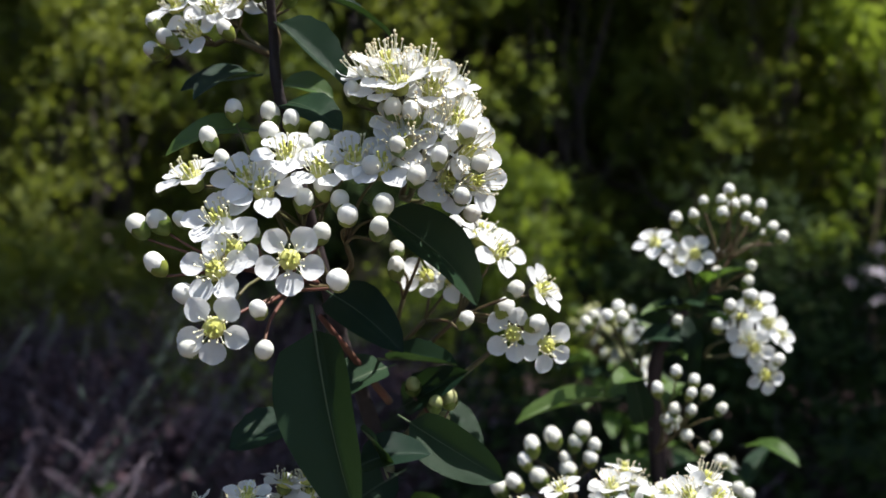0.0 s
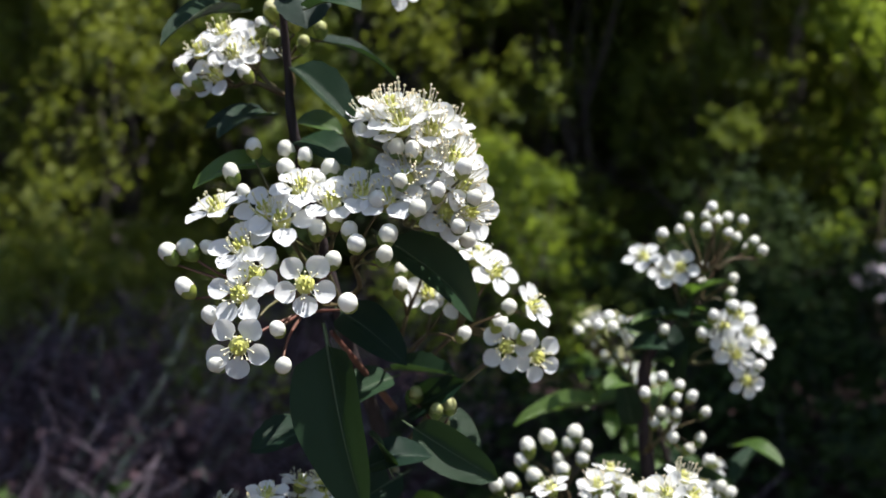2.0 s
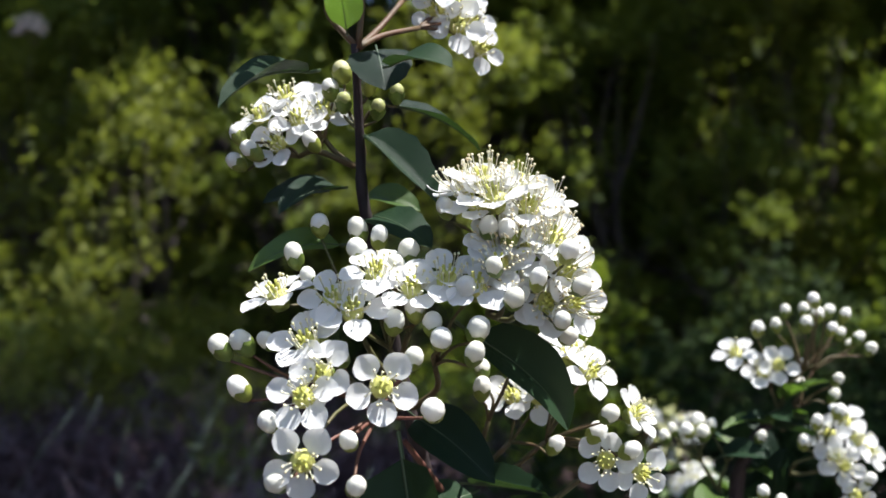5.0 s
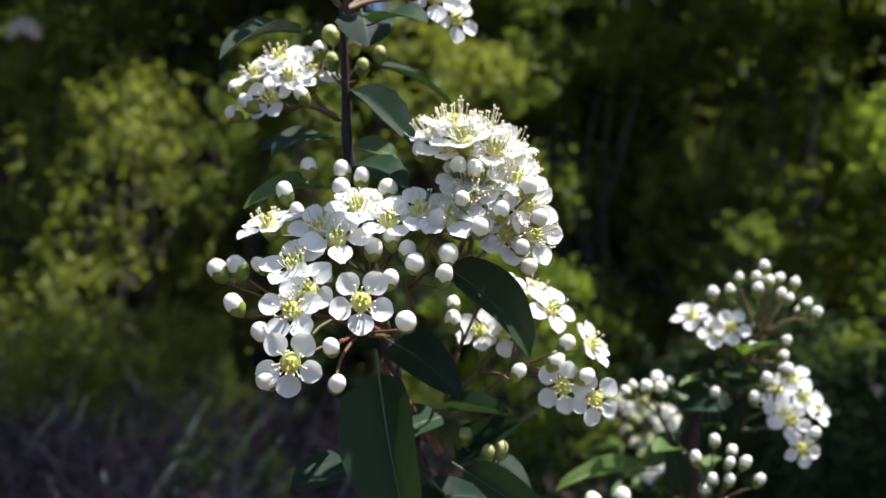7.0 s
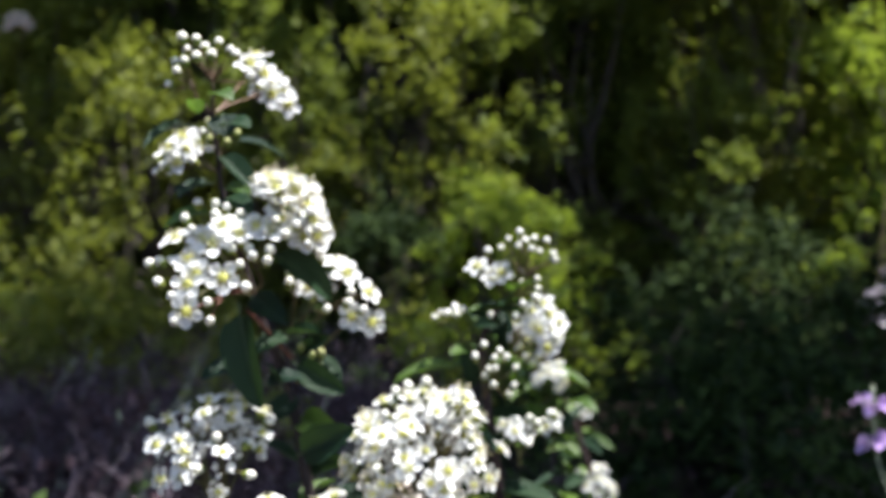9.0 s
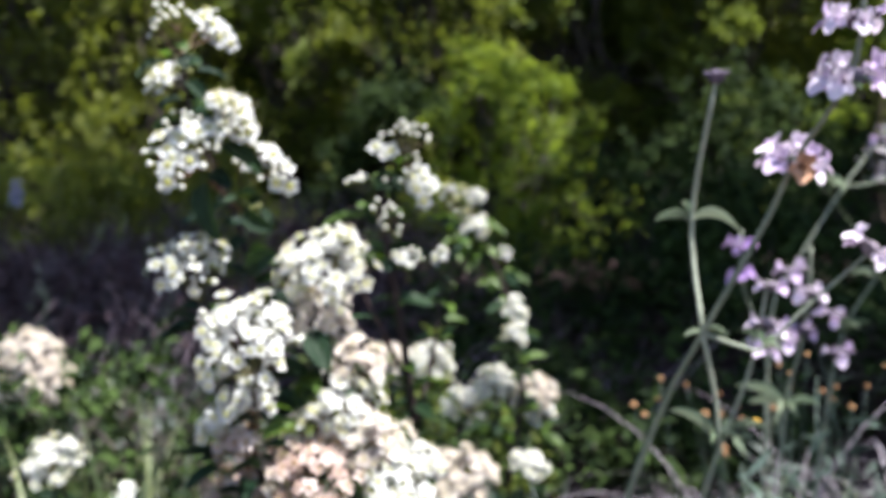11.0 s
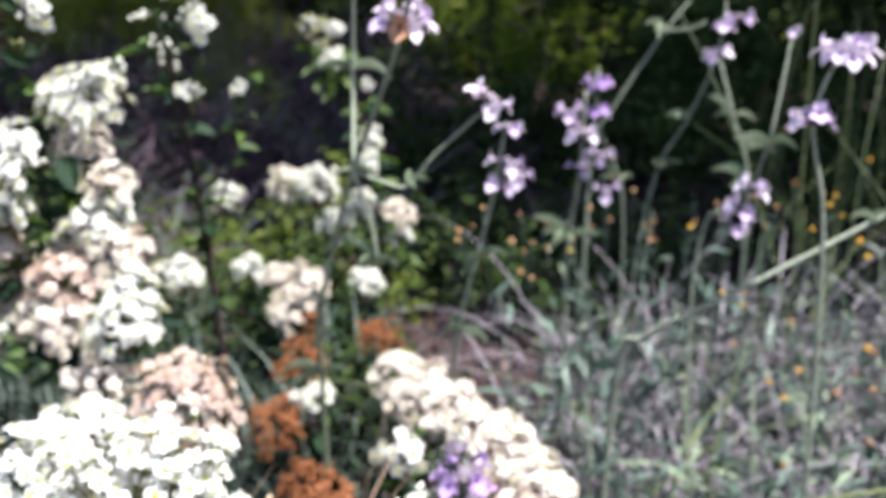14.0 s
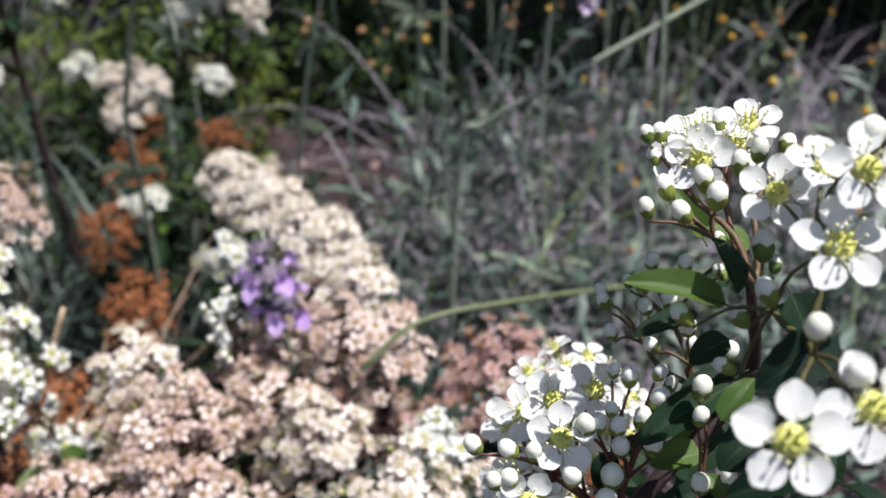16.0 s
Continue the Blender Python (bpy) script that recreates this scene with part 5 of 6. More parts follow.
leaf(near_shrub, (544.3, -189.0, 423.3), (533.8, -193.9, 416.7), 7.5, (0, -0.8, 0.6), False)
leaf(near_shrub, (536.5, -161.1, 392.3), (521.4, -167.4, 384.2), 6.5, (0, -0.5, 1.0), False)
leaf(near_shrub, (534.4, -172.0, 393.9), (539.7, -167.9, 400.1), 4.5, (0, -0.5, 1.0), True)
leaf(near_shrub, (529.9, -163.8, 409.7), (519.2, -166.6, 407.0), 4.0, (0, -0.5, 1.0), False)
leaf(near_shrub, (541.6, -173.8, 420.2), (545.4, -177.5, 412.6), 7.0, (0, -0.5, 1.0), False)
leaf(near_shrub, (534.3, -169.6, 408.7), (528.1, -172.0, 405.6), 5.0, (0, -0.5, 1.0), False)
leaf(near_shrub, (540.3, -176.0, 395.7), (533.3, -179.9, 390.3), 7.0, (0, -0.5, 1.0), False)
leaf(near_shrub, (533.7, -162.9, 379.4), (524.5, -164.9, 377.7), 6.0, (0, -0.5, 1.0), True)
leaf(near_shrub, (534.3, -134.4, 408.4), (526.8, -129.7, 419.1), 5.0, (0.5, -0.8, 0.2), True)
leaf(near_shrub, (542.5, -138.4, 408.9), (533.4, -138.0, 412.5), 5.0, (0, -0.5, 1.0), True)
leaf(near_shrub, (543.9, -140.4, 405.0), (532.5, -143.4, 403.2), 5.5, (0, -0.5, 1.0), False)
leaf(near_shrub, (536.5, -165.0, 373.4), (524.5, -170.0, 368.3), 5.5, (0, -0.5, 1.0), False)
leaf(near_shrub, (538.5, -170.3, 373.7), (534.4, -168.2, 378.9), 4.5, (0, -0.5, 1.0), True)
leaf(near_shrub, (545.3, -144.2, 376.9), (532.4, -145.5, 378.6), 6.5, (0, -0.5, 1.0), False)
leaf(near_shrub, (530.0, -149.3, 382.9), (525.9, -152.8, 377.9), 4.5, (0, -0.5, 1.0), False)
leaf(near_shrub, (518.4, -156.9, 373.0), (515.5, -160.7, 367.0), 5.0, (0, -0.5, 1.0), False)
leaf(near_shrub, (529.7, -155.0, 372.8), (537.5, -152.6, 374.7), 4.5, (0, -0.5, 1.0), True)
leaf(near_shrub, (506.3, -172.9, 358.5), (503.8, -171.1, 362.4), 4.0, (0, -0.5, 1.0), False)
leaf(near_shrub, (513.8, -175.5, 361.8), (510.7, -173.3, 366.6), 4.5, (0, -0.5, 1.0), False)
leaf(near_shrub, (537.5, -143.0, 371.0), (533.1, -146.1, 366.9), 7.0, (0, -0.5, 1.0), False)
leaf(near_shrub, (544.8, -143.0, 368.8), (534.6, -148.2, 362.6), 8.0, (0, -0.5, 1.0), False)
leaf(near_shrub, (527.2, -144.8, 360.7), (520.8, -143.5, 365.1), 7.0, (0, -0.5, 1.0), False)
for args in ((512, -125, 359, 15, "W"), (496, -151, 338, 12, "w"), (503, -141, 353, 11, "w")):
    dome(near_shrub, *args)
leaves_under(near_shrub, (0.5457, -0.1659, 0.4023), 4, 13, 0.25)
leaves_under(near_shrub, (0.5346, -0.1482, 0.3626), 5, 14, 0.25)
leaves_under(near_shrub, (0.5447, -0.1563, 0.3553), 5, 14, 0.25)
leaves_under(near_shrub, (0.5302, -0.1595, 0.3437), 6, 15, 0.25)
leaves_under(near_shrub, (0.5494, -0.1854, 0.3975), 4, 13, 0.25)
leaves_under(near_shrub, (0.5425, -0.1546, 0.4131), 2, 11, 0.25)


# ---- sages ----
def floret_mesh(name, r, petals):
    """A two-lipped flower: a tube, a hooded upper lip and three broad lower lobes; x is the way it looks."""
    s = Shape()
    s.tube([(0, 0, 0), (0.004, 0, 0.0006), (0.0075, 0, 0.0012)], [0.0011, 0.0013, 0.0019], 7, 0, False)
    def lobe(p, d, w, ln, k=0):
        p, d = Vector(p), Vector(d).normalized()
        side = d.cross(Vector((1, 0, 0.3))).normalized()
        nrm = side.cross(d)
        v = []
        for i in range(5):
            u = i / 4
            ww = w * (0.45 + 0.75 * math.sin(math.pi * min(1, u * 0.8 + 0.12))) * (1 if u < 0.8 else 0.62)
            for j in range(3):
                t = j - 1
                v.append(p + d * ln * u + side * t * ww * 0.5 + nrm * (0.16 * ww * abs(t) - 0.25 * ln * u * u + r.normal(0, 0.0001)))
        f = [(i * 3 + j, i * 3 + j + 3, i * 3 + j + 4, i * 3 + j + 1) for i in range(4) for j in range(2)]
        s.add(v, f, k)
    lobe((0.007, 0, -0.0005), (0.85, 0, -0.45), 0.0060, 0.0070)
    lobe((0.007, 0.0013, 0), (0.45, 0.8, -0.25), 0.0038, 0.0046)
    lobe((0.007, -0.0013, 0), (0.45, -0.8, -0.25), 0.0038, 0.0046)
    lobe((0.007, 0.0008, 0.0022), (0.45, 0.3, 0.85), 0.0038, 0.0050)
    lobe((0.007, -0.0008, 0.0022), (0.45, -0.3, 0.85), 0.0038, 0.0050)
    s.tube([(-0.001, 0, -0.0002), (0.0025, 0, 0.0003), (0.0042, 0, 0.0006)], [0.0012, 0.0019, 0.0022], 6, 1, False)
    return s.mesh(name, [petals, M_SAGE_CALYX])


FLORETS = [floret_mesh("floret", rng, M_LILAC) for i in range(3)]
VIOLETS = [floret_mesh("floret", rng, M_VIOLET) for i in range(2)]
FADED_FLORETS = [floret_mesh("floret", rng, M_LILAC_OLD) for i in range(2)]
FLORET_DRY = floret_mesh("floret", rng, M_LILAC_DRY)


def whorl(parent, c, axis, n, size=1.0, pool=None, dry=0.0):
    """A ring of florets and calyces round the stem."""
    c, axis = V(c), Vector(axis).normalized()
    s = Shape()
    s.blob((0, 0, 0), 0.0052 * size, 0, 5, 8, (1, 1, 0.85), axis)
    for i in range(9):
        a = i * 0.698
        d = axis.orthogonal().normalized()
        d = Matrix.Rotation(a, 3, axis) @ d
        s.tube([d * 0.003 * size, d * 0.0075 * size + axis * 0.002], [0.0016 * size, 0.0012 * size], 5, 0)
    ob = put("flower_whorl", s.mesh("flower_whorl", [M_SAGE_CALYX]), parent, Matrix.Translation(c))
    pool = pool or FLORETS
    for i in range(n):
        a = 2 * math.pi * (i + rng.uniform(-0.25, 0.25)) / n
        d = Matrix.Rotation(a, 3, axis) @ axis.orthogonal().normalized()
        d = (d + axis * rng.uniform(-0.25, 0.35)).normalized()
        y = axis.cross(d).normalized()
        z = d.cross(y)
        rot = Matrix((d, y, z)).transposed().to_4x4()
        k = size * rng.uniform(0.8, 1.15)
        me = FLORET_DRY if rng.random() < dry else pool[rng.integers(len(pool))]
        put("floret", me, ob, Matrix.Translation(c + d * 0.004 * size) @ rot @ Matrix.Diagonal((k, k, k, 1)))
    return ob


L_SAGE = [leaf_mesh("leaf", [M_SAGE_LEAF, M_SAGE_STEM], a, 0.5, False, 8, 0.85) for a in (0.25, 0.5)]


def sage_leaf(parent, a, b, w):
    a, b = V(a), V(b)
    d = b - a
    x = d.normalized()
    z = Vector((0, -0.2, 1)) - x * x.z
    z = (z - x * z.dot(x)).normalized()
    rot = Matrix((x, z.cross(x), z)).transposed().to_4x4()
    put("leaf", L_SAGE[rng.integers(2)], parent, Matrix.Translation(a) @ rot @ Matrix.Diagonal((d.length, w / 1000, d.length * 0.8, 1)))


def sage(base, label):
    return thing("sage_plant", base, label, "wildflower", "lilac sages")


def node_leaves(parent, p, n, ln, w=4.5):
    for i in range(n):
        a = rng.uniform(0, 6.28)
        q = Vector(p) + Vector((math.cos(a), math.sin(a), rng.uniform(-0.1, 0.7))) * ln * rng.uniform(0.6, 1.1)
        sage_leaf(parent, p, q, w * 0.66)


tall_sage = sage((0.235, 0.235, 0.0), "tall grey-stemmed sage with lilac flower whorls")
stem(tall_sage, [(238, 238, -12), (248, 231, 152), (253, 221, 250), (258, 208, 293), (280, 191, 359), (298, 171, 401), (325, 153, 457), (338, 145, 488), (353, 113, 522), (356, 103, 557)], 2.0, 1.1, material=M_SAGE_STEM)
stem(tall_sage, [(298, 171, 401), (295, 189, 456), (305, 169, 524)], 1.3, 1.0, material=M_SAGE_STEM)
stem(tall_sage, [(298, 171, 401), (315, 174, 394), (328, 176, 392), (346, 172, 412), (377, 173, 440)], 1.2, 0.8, material=M_SAGE_STEM)
stem(tall_sage, [(298, 171, 401), (305, 180, 364), (307, 182, 339)], 1.2, 1.0, material=M_SAGE_STEM)
whorl(tall_sage, (354, 108, 544), (0.05, -0.1, 1), 6, 0.95)
whorl(tall_sage, (353, 113, 521), (0.25, -0.4, 1), 7, 1.12)
whorl(tall_sage, (338, 145, 485), (0.3, -0.4, 1), 8, 1.12, dry=0.35)
whorl(tall_sage, (305, 167, 526), (0, 0, 1), 0, 0.8)
whorl(tall_sage, (377, 173, 441), (0.5, 0, 0.6), 4, 0.9)
for p, ln in (((295, 189, 456), 22), ((338, 145, 480), 20), ((298, 171, 401), 12), ((328, 176, 392), 14), ((253, 221, 250), 26), ((353, 113, 516), 14), ((305, 180, 344), 22)):
    node_leaves(tall_sage, p, 3, ln)

mid_sage = sage((0.30, 0.42, 0.0), "grey sage with crowded pale lilac whorls above the grass")
stem(mid_sage, [(297, 417, -12), (300, 398, 124), (314, 382, 220), (332, 364, 289), (347, 352, 338), (358, 348, 397)], 1.9, 1.0, material=M_SAGE_STEM)
for c, n, k in (((354, 346, 352), 4, 0.97), ((358, 344, 369), 3, 0.97), ((361, 347, 394), 3, 0.78), ((369, 346, 359), 3, 0.83)):
    whorl(mid_sage, c, (0.2, -0.1, 1), n, k)
node_leaves(mid_sage, (314, 382, 220), 4, 30, 6)
node_leaves(mid_sage, (332, 364, 289), 3, 24, 5)

fork_sage = sage((0.40, 0.52, 0.0), "grey sage with a broad lilac flower head above the grass")
stem(fork_sage, [(388, 520, -9), (389, 499, 154), (393, 484, 272), (401, 469, 322), (405, 456, 366), (407, 457, 405)], 1.9, 1.0, material=M_SAGE_STEM)
for c, n, k in (((405, 456, 371), 4, 1.01), ((394, 460, 385), 3, 0.92), ((423, 450, 353), 3, 0.92), ((403, 458, 341), 3, 0.88), ((425, 450, 324), 3, 0.88)):
    whorl(fork_sage, c, (0.1, -0.2, 1), n, k)
node_leaves(fork_sage, (393, 484, 272), 5, 38, 7)

back_sage = sage((0.46, 0.62, 0.0), "branching grey sage with a few lilac flowers")
stem(back_sage, [(389, 619, -12), (397, 613, 198), (404, 611, 326), (423, 611, 367), (468, 620, 438), (503, 634, 481), (533, 647, 520)], 1.5, 0.9, material=M_SAGE_STEM)
stem(back_sage, [(429, 619, -12), (448, 611, 198), (466, 610, 304), (492, 603, 357), (516, 597, 420), (522, 607, 482)], 1.5, 0.9, material=M_SAGE_STEM)
stem(back_sage, [(516, 597, 420), (533, 592, 362), (550, 596, 298), (551, 604, 98)], 1.5, 1.3, material=M_SAGE_STEM)
stem(back_sage, [(468, 620, 438), (489, 619, 440), (505, 619, 446)], 1.3, 1.0, material=M_SAGE_STEM)
for c, n, k in (((516, 597, 420), 5, 0.9), ((520, 603, 441), 3, 0.9), ((522, 607, 480), 2, 0.9), ((503, 634, 481), 2, 0.7), ((533, 647, 520), 4, 0.9), ((533, 603, 451), 4, 0.9)):
    whorl(back_sage, c, (0, 0, 1), n, k, VIOLETS if c[0] == 545 else None)
for p in ((468, 620, 438), (492, 603, 357), (466, 610, 304), (533, 592, 362), (550, 596, 298)):
    node_leaves(back_sage, p, 4, 30, 6)

pair_sage = sage((0.43, 0.82, 0.0), "thin sage with two small lilac whorls")
stem(pair_sage, [(429, 800, -12), (431, 794, 155), (425, 789, 250), (399, 762, 324), (398, 767, 385)], 1.5, 0.9, material=M_SAGE_STEM)
whorl(pair_sage, (398, 766, 367), (0, 0, 1), 6, 1.1, VIOLETS)
whorl(pair_sage, (398, 763, 335), (0, 0, 1), 7, 1.1, VIOLETS)
node_leaves(pair_sage, (425, 789, 250), 4, 30)

grey_plume = thing("dry_plume", (1.69, 5.0, ground_height(1.69, 5.0)), "tall dry stalk with one large greyish faded seed plume", "wildflower")
stem(grey_plume, [(1690, 5000, -420), (1692, 5004, -100), (1660, 5020, 130), (1652, 5020, 300), (1700, 5040, 700), (1760, 5055, 1100)], 7, 3, material=M_STRAW)
for x, y, z, n, size in ((1652, 5020, 290, 10, 5.2), (1600, 5010, 220, 8, 4.6), (1712, 5020, 235, 8, 4.6), (1655, 5010, 160, 8, 4.8), (1690, 5020, 400, 5, 3.2)):
    whorl(grey_plume, (x, y, z), (0, 0, 1), n, size, FADED_FLORETS)

right_sage = sage((0.52, 0.40, 0.0), "leaning sage with a pale lilac whorl beside the grass")
stem(right_sage, [(514, 406, -12), (497, 399, 202), (503, 392, 315), (526, 369, 332), (539, 357, 378), (543, 354, 400), (554, 383, 457)], 1.4, 0.6, material=M_SAGE_STEM)
for c, n in (((526, 369, 334), 6), ((533, 364, 351), 4), ((523, 366, 319), 3)):
    whorl(right_sage, c, (0.4, 0, 1), n, 0.9)
whorl(right_sage, (554, 383, 458), (0.2, 0, 1), 2, 0.6)
node_leaves(right_sage, (543, 354, 381), 4, 26)

side_sage = sage((0.57, 0.23, 0.0), "sage stem with two lilac whorls at the edge of the grass")
stem(side_sage, [(570, 246, -12), (567, 242, 249), (562, 239, 363), (551, 234, 424), (566, 239, 469)], 1.6, 0.9, material=M_SAGE_STEM)
whorl(side_sage, (551, 234, 424), (0, 0, 1), 6, 0.9)
whorl(side_sage, (566, 239, 461), (0, 0, 1), 9, 1.1)

low_sage = sage((0.385, 0.07, 0.0), "short violet sage flower among cream heads")
stem(low_sage, [(389, 79, -12), (386, 69, 184), (384, 68, 253), (378, 68, 298)], 1.4, 0.8, material=M_SAGE_STEM)
whorl(low_sage, (385, 65, 261), (-0.1, -0.2, 1), 5, 1.05, VIOLETS, 0)
whorl(low_sage, (380, 66, 276), (-0.1, -0.2, 1), 5, 1.05, VIOLETS, 0)
whorl(low_sage, (377, 67, 289), (-0.1, -0.2, 1), 0, 0.8, VIOLETS, 0)

blue_flower = thing("blue_wildflower", (-1.77, 2.86, ground_height(-1.77, 2.86)), "pale blue wildflower spike in front of the bushes", "wildflower")
stem(blue_flower, [(-1765, 2860, -120), (-1760, 2860, 120), (-1772, 2860, 380)], 3, 1.6, material=M_STALK)
BLUES = [floret_mesh("floret", rng, M_BLUE)]
for i in range(3):
    whorl(blue_flower, (-1770, 2860, 310 + 30 * i), (0, 0, 1), 6, 2.1 - 0.35 * i, BLUES)

umbel = thing("cream_umbel", (-0.74, 1.38, ground_height(-0.74, 1.38)), "tall thin stalk with a small cream flower head", "wildflower")
stem(umbel, [(-740, 1380, -20), (-748, 1390, 450), (-764, 1408, 890)], 0.8, 0.5, material=M_BARK)
dome(umbel, -764, 1408, 912, 22, "c")

# ---- grasses and small things ----
def around(n, cx, cy, rx, ry):
    a, q = rng.uniform(0, 6.28, n), np.sqrt(rng.uniform(0, 1, n))
    x, y = cx + np.cos(a) * q * rx, cy + np.sin(a) * q * ry
    return np.array([(p, r, ground_height(p, r) - 0.004) for p, r in zip(x, y)])


def tufts(n, cx, cy, rx, ry, per=22, spread=0.022):
    """Roots gathered in tufts, with bare gaps between."""
    c = around(max(1, n // per), cx, cy, rx, ry)
    p = np.repeat(c, per, 0)[:n]
    p = p + np.concatenate([rng.normal(0, spread, (len(p), 2)), np.zeros((len(p), 1))], 1)
    return p


p = np.concatenate([tufts(1050, 0.57, 0.52, 0.24, 0.27, 20, 0.025), tufts(200, 0.45, 0.44, 0.07, 0.10, 20, 0.025), tufts(500, 0.80, 0.66, 0.20, 0.24, 20, 0.025), tufts(260, 0.66, 0.66, 0.14, 0.10, 20, 0.025)])
blades("wiry_stems", p, 0.65, rng.uniform(0.10, 0.30, len(p)) * (1 + 0.2 * (p[:, 1] > 0.55)), rng.uniform(0.0018, 0.0042, len(p)), [M_GRASS_DRY], "tangled dead mauve-grey wiry stems in a low clump", "grass", 2.1, 0.4, 8)


def sprouts(name, n, cx, cy, rx, ry, low, high, per, size, aspect, material, label):
    """Upright leafy shoots: a thin stem each, with narrow leaves all the way up."""
    roots = around(n, cx, cy, rx, ry)
    ways = rng.normal(0, 0.32, (n, 3)) + np.array([0, -0.05, 1.0])
    ways /= np.linalg.norm(ways, axis=1)[:, None]
    lengths = rng.uniform(low, high, n)
    v, f = shoot_leaves(roots, ways, lengths, per, size, aspect)
    v, f = v.tolist(), f.tolist()
    s = Shape()
    for r, w, ln in zip(roots, ways, lengths):
        s.tube(bend(r, Vector(r) + Vector(w) * float(ln), 0.0, 3, 0.004), [0.0012, 0.0011, 0.0009, 0.0006], 4)
    o = len(v)
    v += s.v
    f += [tuple(i + o for i in q) for q in s.f]
    tagged(new(name, mesh(name, v, f, [material])), label, "plant", kind="stuff")


sprouts("grey_sprouts", 165, 0.57, 0.46, 0.22, 0.27, 0.10, 0.27, 11, 0.040, 0.20, M_GRASS_BLUE, "narrow blue-green leafy shoots standing in the wiry clump")
sprouts("pale_sprouts", 45, 0.60, 0.50, 0.28, 0.30, 0.12, 0.26, 10, 0.036, 0.17, M_SAGE_LEAF, "pale grey-green leafy shoots standing in the wiry clump")
sprouts("low_sprouts", 110, 0.42, 0.26, 0.10, 0.10, 0.06, 0.15, 14, 0.022, 0.24, M_GRASS_BLUE, "low blue-green leafy shoots beside the flower heads")
n = 16
blades("tall_grass", around(n, 0.68, 0.72, 0.16, 0.16), 0.22, rng.uniform(0.3, 0.58, n), rng.uniform(0.0016, 0.0032, n), [M_GRASS_GREEN], "tall yellow-green grass stalks rising from the clump", "grass", 0.7)
n = 12
blades("edge_grass", around(n, 0.60, 0.64, 0.05, 0.06), 0.07, rng.uniform(0.42, 0.66, n), rng.uniform(0.0016, 0.0035, n), [M_GRASS_GREEN], "tall thin yellow-green grass stalks beside the sages", "grass", 0.4)
n = 90
blades("arching_grass", around(n, 0.55, 0.42, 0.24, 0.26), 0.7, rng.uniform(0.16, 0.34, n), rng.uniform(0.003, 0.006, n), [M_GRASS_GREEN], "arching green grass blades over the wiry clump", "grass", 1.2)
n = 330
blades("dry_blades", around(n, 0.240, -0.060, 0.075, 0.04), 0.45, rng.uniform(0.24, 0.35, n), rng.uniform(0.002, 0.006, n), [M_BROWN_BLADE], "brown dry grass blades beside the shrub", "grass", 0.8)
n = 170
blades("side_grass", around(n, -0.22, 0.62, 0.22, 0.16), 0.3, rng.uniform(0.16, 0.30, n), rng.uniform(0.003, 0.007, n), [M_GRASS_GREEN], "grey-green grass stalks beside the shrub", "grass", 0.6)
def leaning_stalks():
    """Thin stalks that lean over the dark litter, with small knots."""
    s = Shape()
    for i in range(24):
        foot = Vector((rng.uniform(-0.85, -0.20), rng.uniform(0.95, 1.45), -0.01))
        tip = foot + Vector((rng.uniform(0.06, 0.26), rng.uniform(-0.08, 0.10), rng.uniform(0.24, 0.41)))
        line = bend(foot, tip, 0.0, 6, 0.012)
        s.tube(line, [0.0006 - 0.00004 * k for k in range(7)], 5)
        for k in (2, 3, 5):
            s.blob(line[k], 0.0018, 0, 3, 5)
            d = Vector(rng.normal(0, 1, 3)).normalized()
            s.tube([line[k], line[k] + d * 0.012, line[k] + d * 0.018], [0.0010, 0.0008, 0.0003], 4)
    tagged(new("leaning_stalks", s.mesh("leaning_stalks", [M_GRASS_BLUE])), "thin grey-green stalks leaning over dark litter", "stalks", kind="stuff")


leaning_stalks()
n = 260
blades("left_grass", around(n, -0.48, 0.95, 0.34, 0.30), 0.5, rng.uniform(0.12, 0.30, n), rng.uniform(0.003, 0.006, n), [M_GRASS], "grey-green grass in front of the dry litter", "grass", 0.9)
n = 900
blades("wood_grass", around(n, 0.02, 0.42, 0.22, 0.16), 0.4, rng.uniform(0.12, 0.24, n), rng.uniform(0.003, 0.006, n), [M_GRASS], "soft grey-green grass under the shrub", "grass", 0.9)


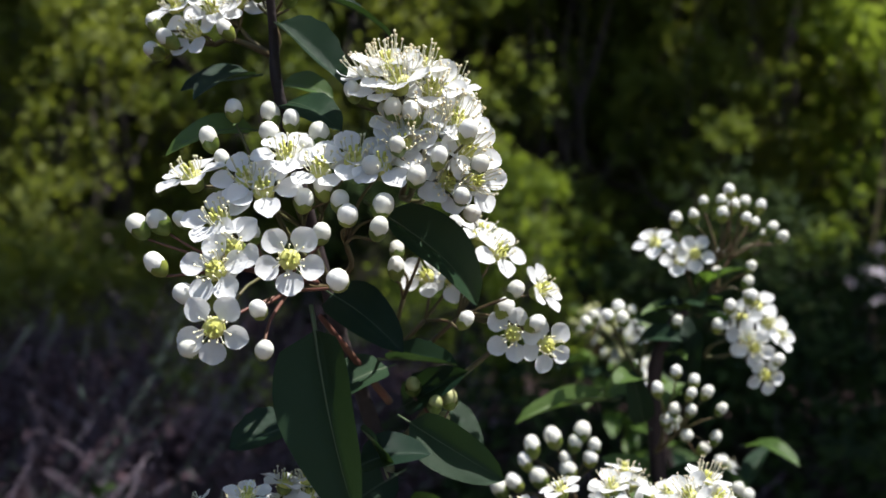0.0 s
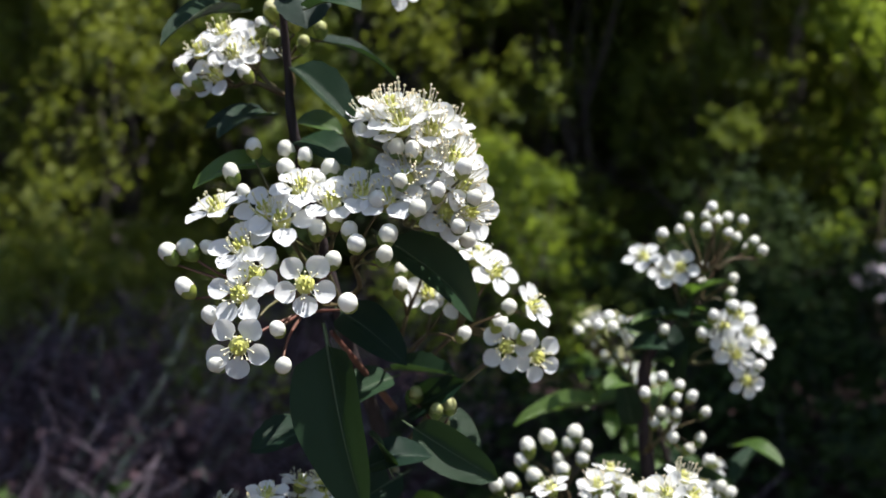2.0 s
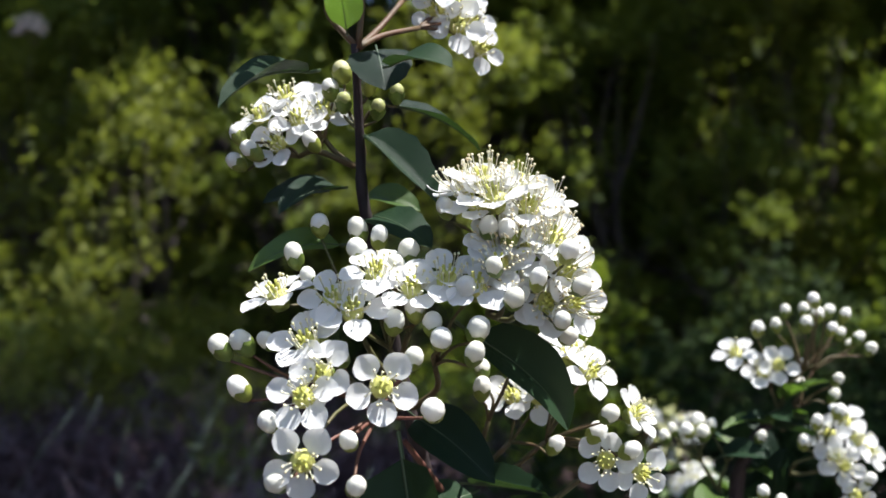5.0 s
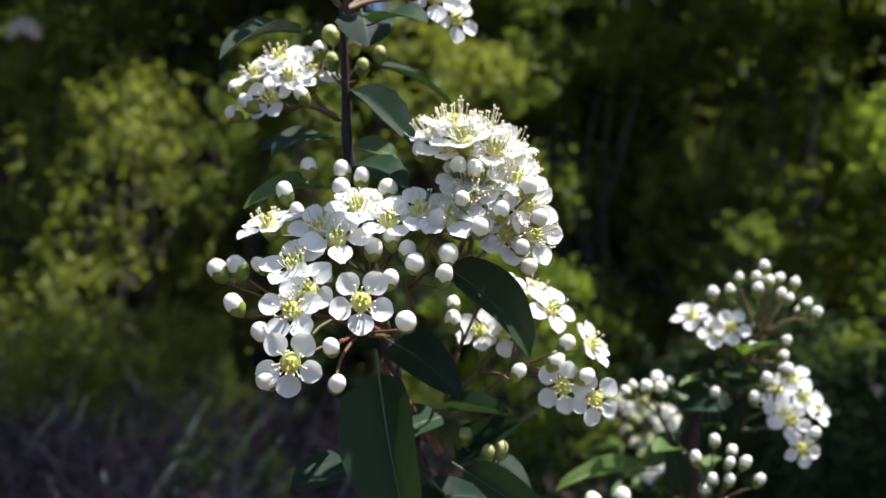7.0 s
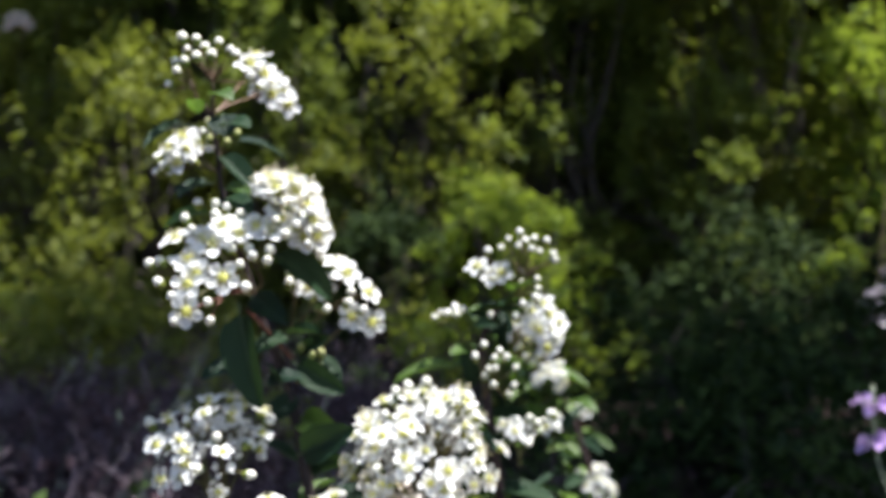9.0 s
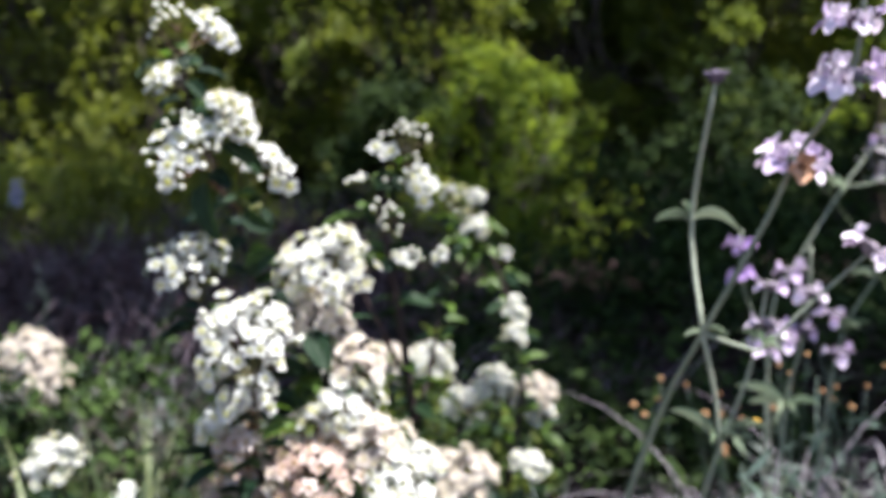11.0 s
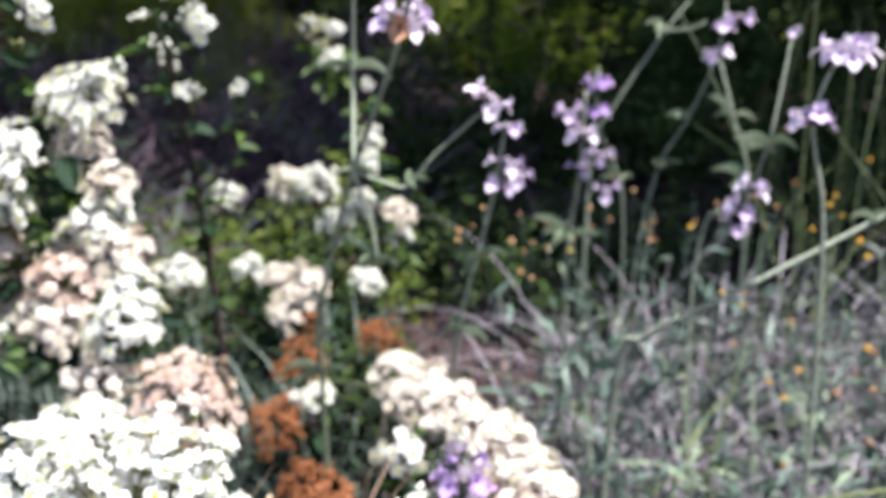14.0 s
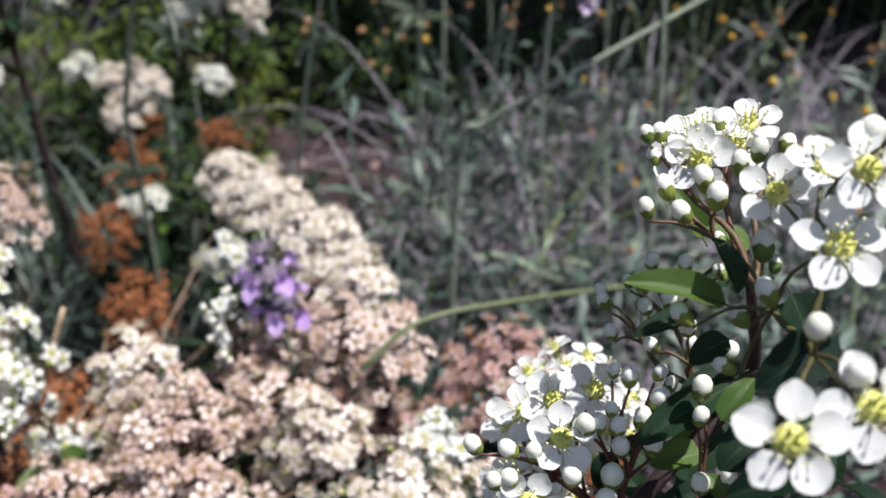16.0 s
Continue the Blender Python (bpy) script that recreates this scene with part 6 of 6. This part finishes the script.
def button(base, top, size, yellow):
    """A dry flower stalk with a small round seed head."""
    ob = thing("dry_flower", V(base), "small dry orange-brown flower on a thin stalk" if not yellow else "small yellow-orange flower on a thin stalk", "wildflower", "dry button flowers")
    stem(ob, [base, tuple(V(base).lerp(V(top), 0.5) * 1000 + Vector(rng.normal(0, 8, 3))), top], 0.55, 0.4, "stalk", M_GRASS_BLUE, 5)
    s = Shape()
    s.blob((0, 0, 0.002), 0.0042 * size, 0, 5, 8, (1, 1, 0.8))
    for i in range(9):
        a = i * 0.698
        s.blob((0.0038 * size * math.cos(a), 0.0038 * size * math.sin(a), 0.001), 0.0016 * size, 0, 3, 5, (1, 1, 0.7))
    put("seed_head", s.mesh("seed_head", [M_BUTTON_Y if yellow else M_BUTTON]), ob, Matrix.Translation(V(top)))


for cx, cy, cz, n, wide, yellow in ((340, 560, 235, 12, 36, 0.15), (420, 640, 245, 12, 50, 0.1), (540, 700, 255, 14, 70, 0.2), (690, 640, 250, 20, 80, 0.65), (600, 420, 215, 12, 60, 0.5), (650, 330, 190, 14, 55, 0.5), (760, 520, 220, 14, 70, 0.7)):
    for i in range(n):
        x, y = rng.normal(cx, wide), rng.normal(cy, wide)
        top = (x, y, rng.normal(cz, 22))
        button((x + rng.normal(0, 30), y + rng.normal(0, 30), -2), top, rng.uniform(0.4, 0.75), rng.random() < yellow)

# a long sage stalk leans across the clump
long_sage = sage((0.44, 0.30, 0.0), "long grey sage stalk leaning across the wiry clump")
stem(long_sage, [(430, 300, -12), (445, 285, 235), (463, 276, 268), (513, 254, 308), (598, 276, 354), (690, 300, 405)], 2.3, 1.2, material=M_SAGE_STEM)
node_leaves(long_sage, (598, 276, 354), 2, 20, 6)
fallen = sage((0.45, 0.06, 0.20), "thin green stalk lying across the foot of the clump")
stem(fallen, [(425, 40, 245), (450, 62, 258), (500, 92, 254), (548, 121, 246), (600, 160, 236)], 1.5, 1.0, material=M_GRASS_GREEN)

straw = thing("dead_stalk", (0.27, -0.06, 0.05), "broken dry straw-coloured stalk lying in the shrub", "stalk")
stem(straw, [(226.1, -71.9, 223.1), (233.6, -38.3, 262.4), (257.5, -13.4, 278.7)], 1.4, 0.9, "stalk", M_STRAW, 6)
stem(straw, [(268.6, 52.4, 224.3), (280.9, 60.5, 257.0)], 1.6, 1.2, "stalk", M_STRAW, 6)
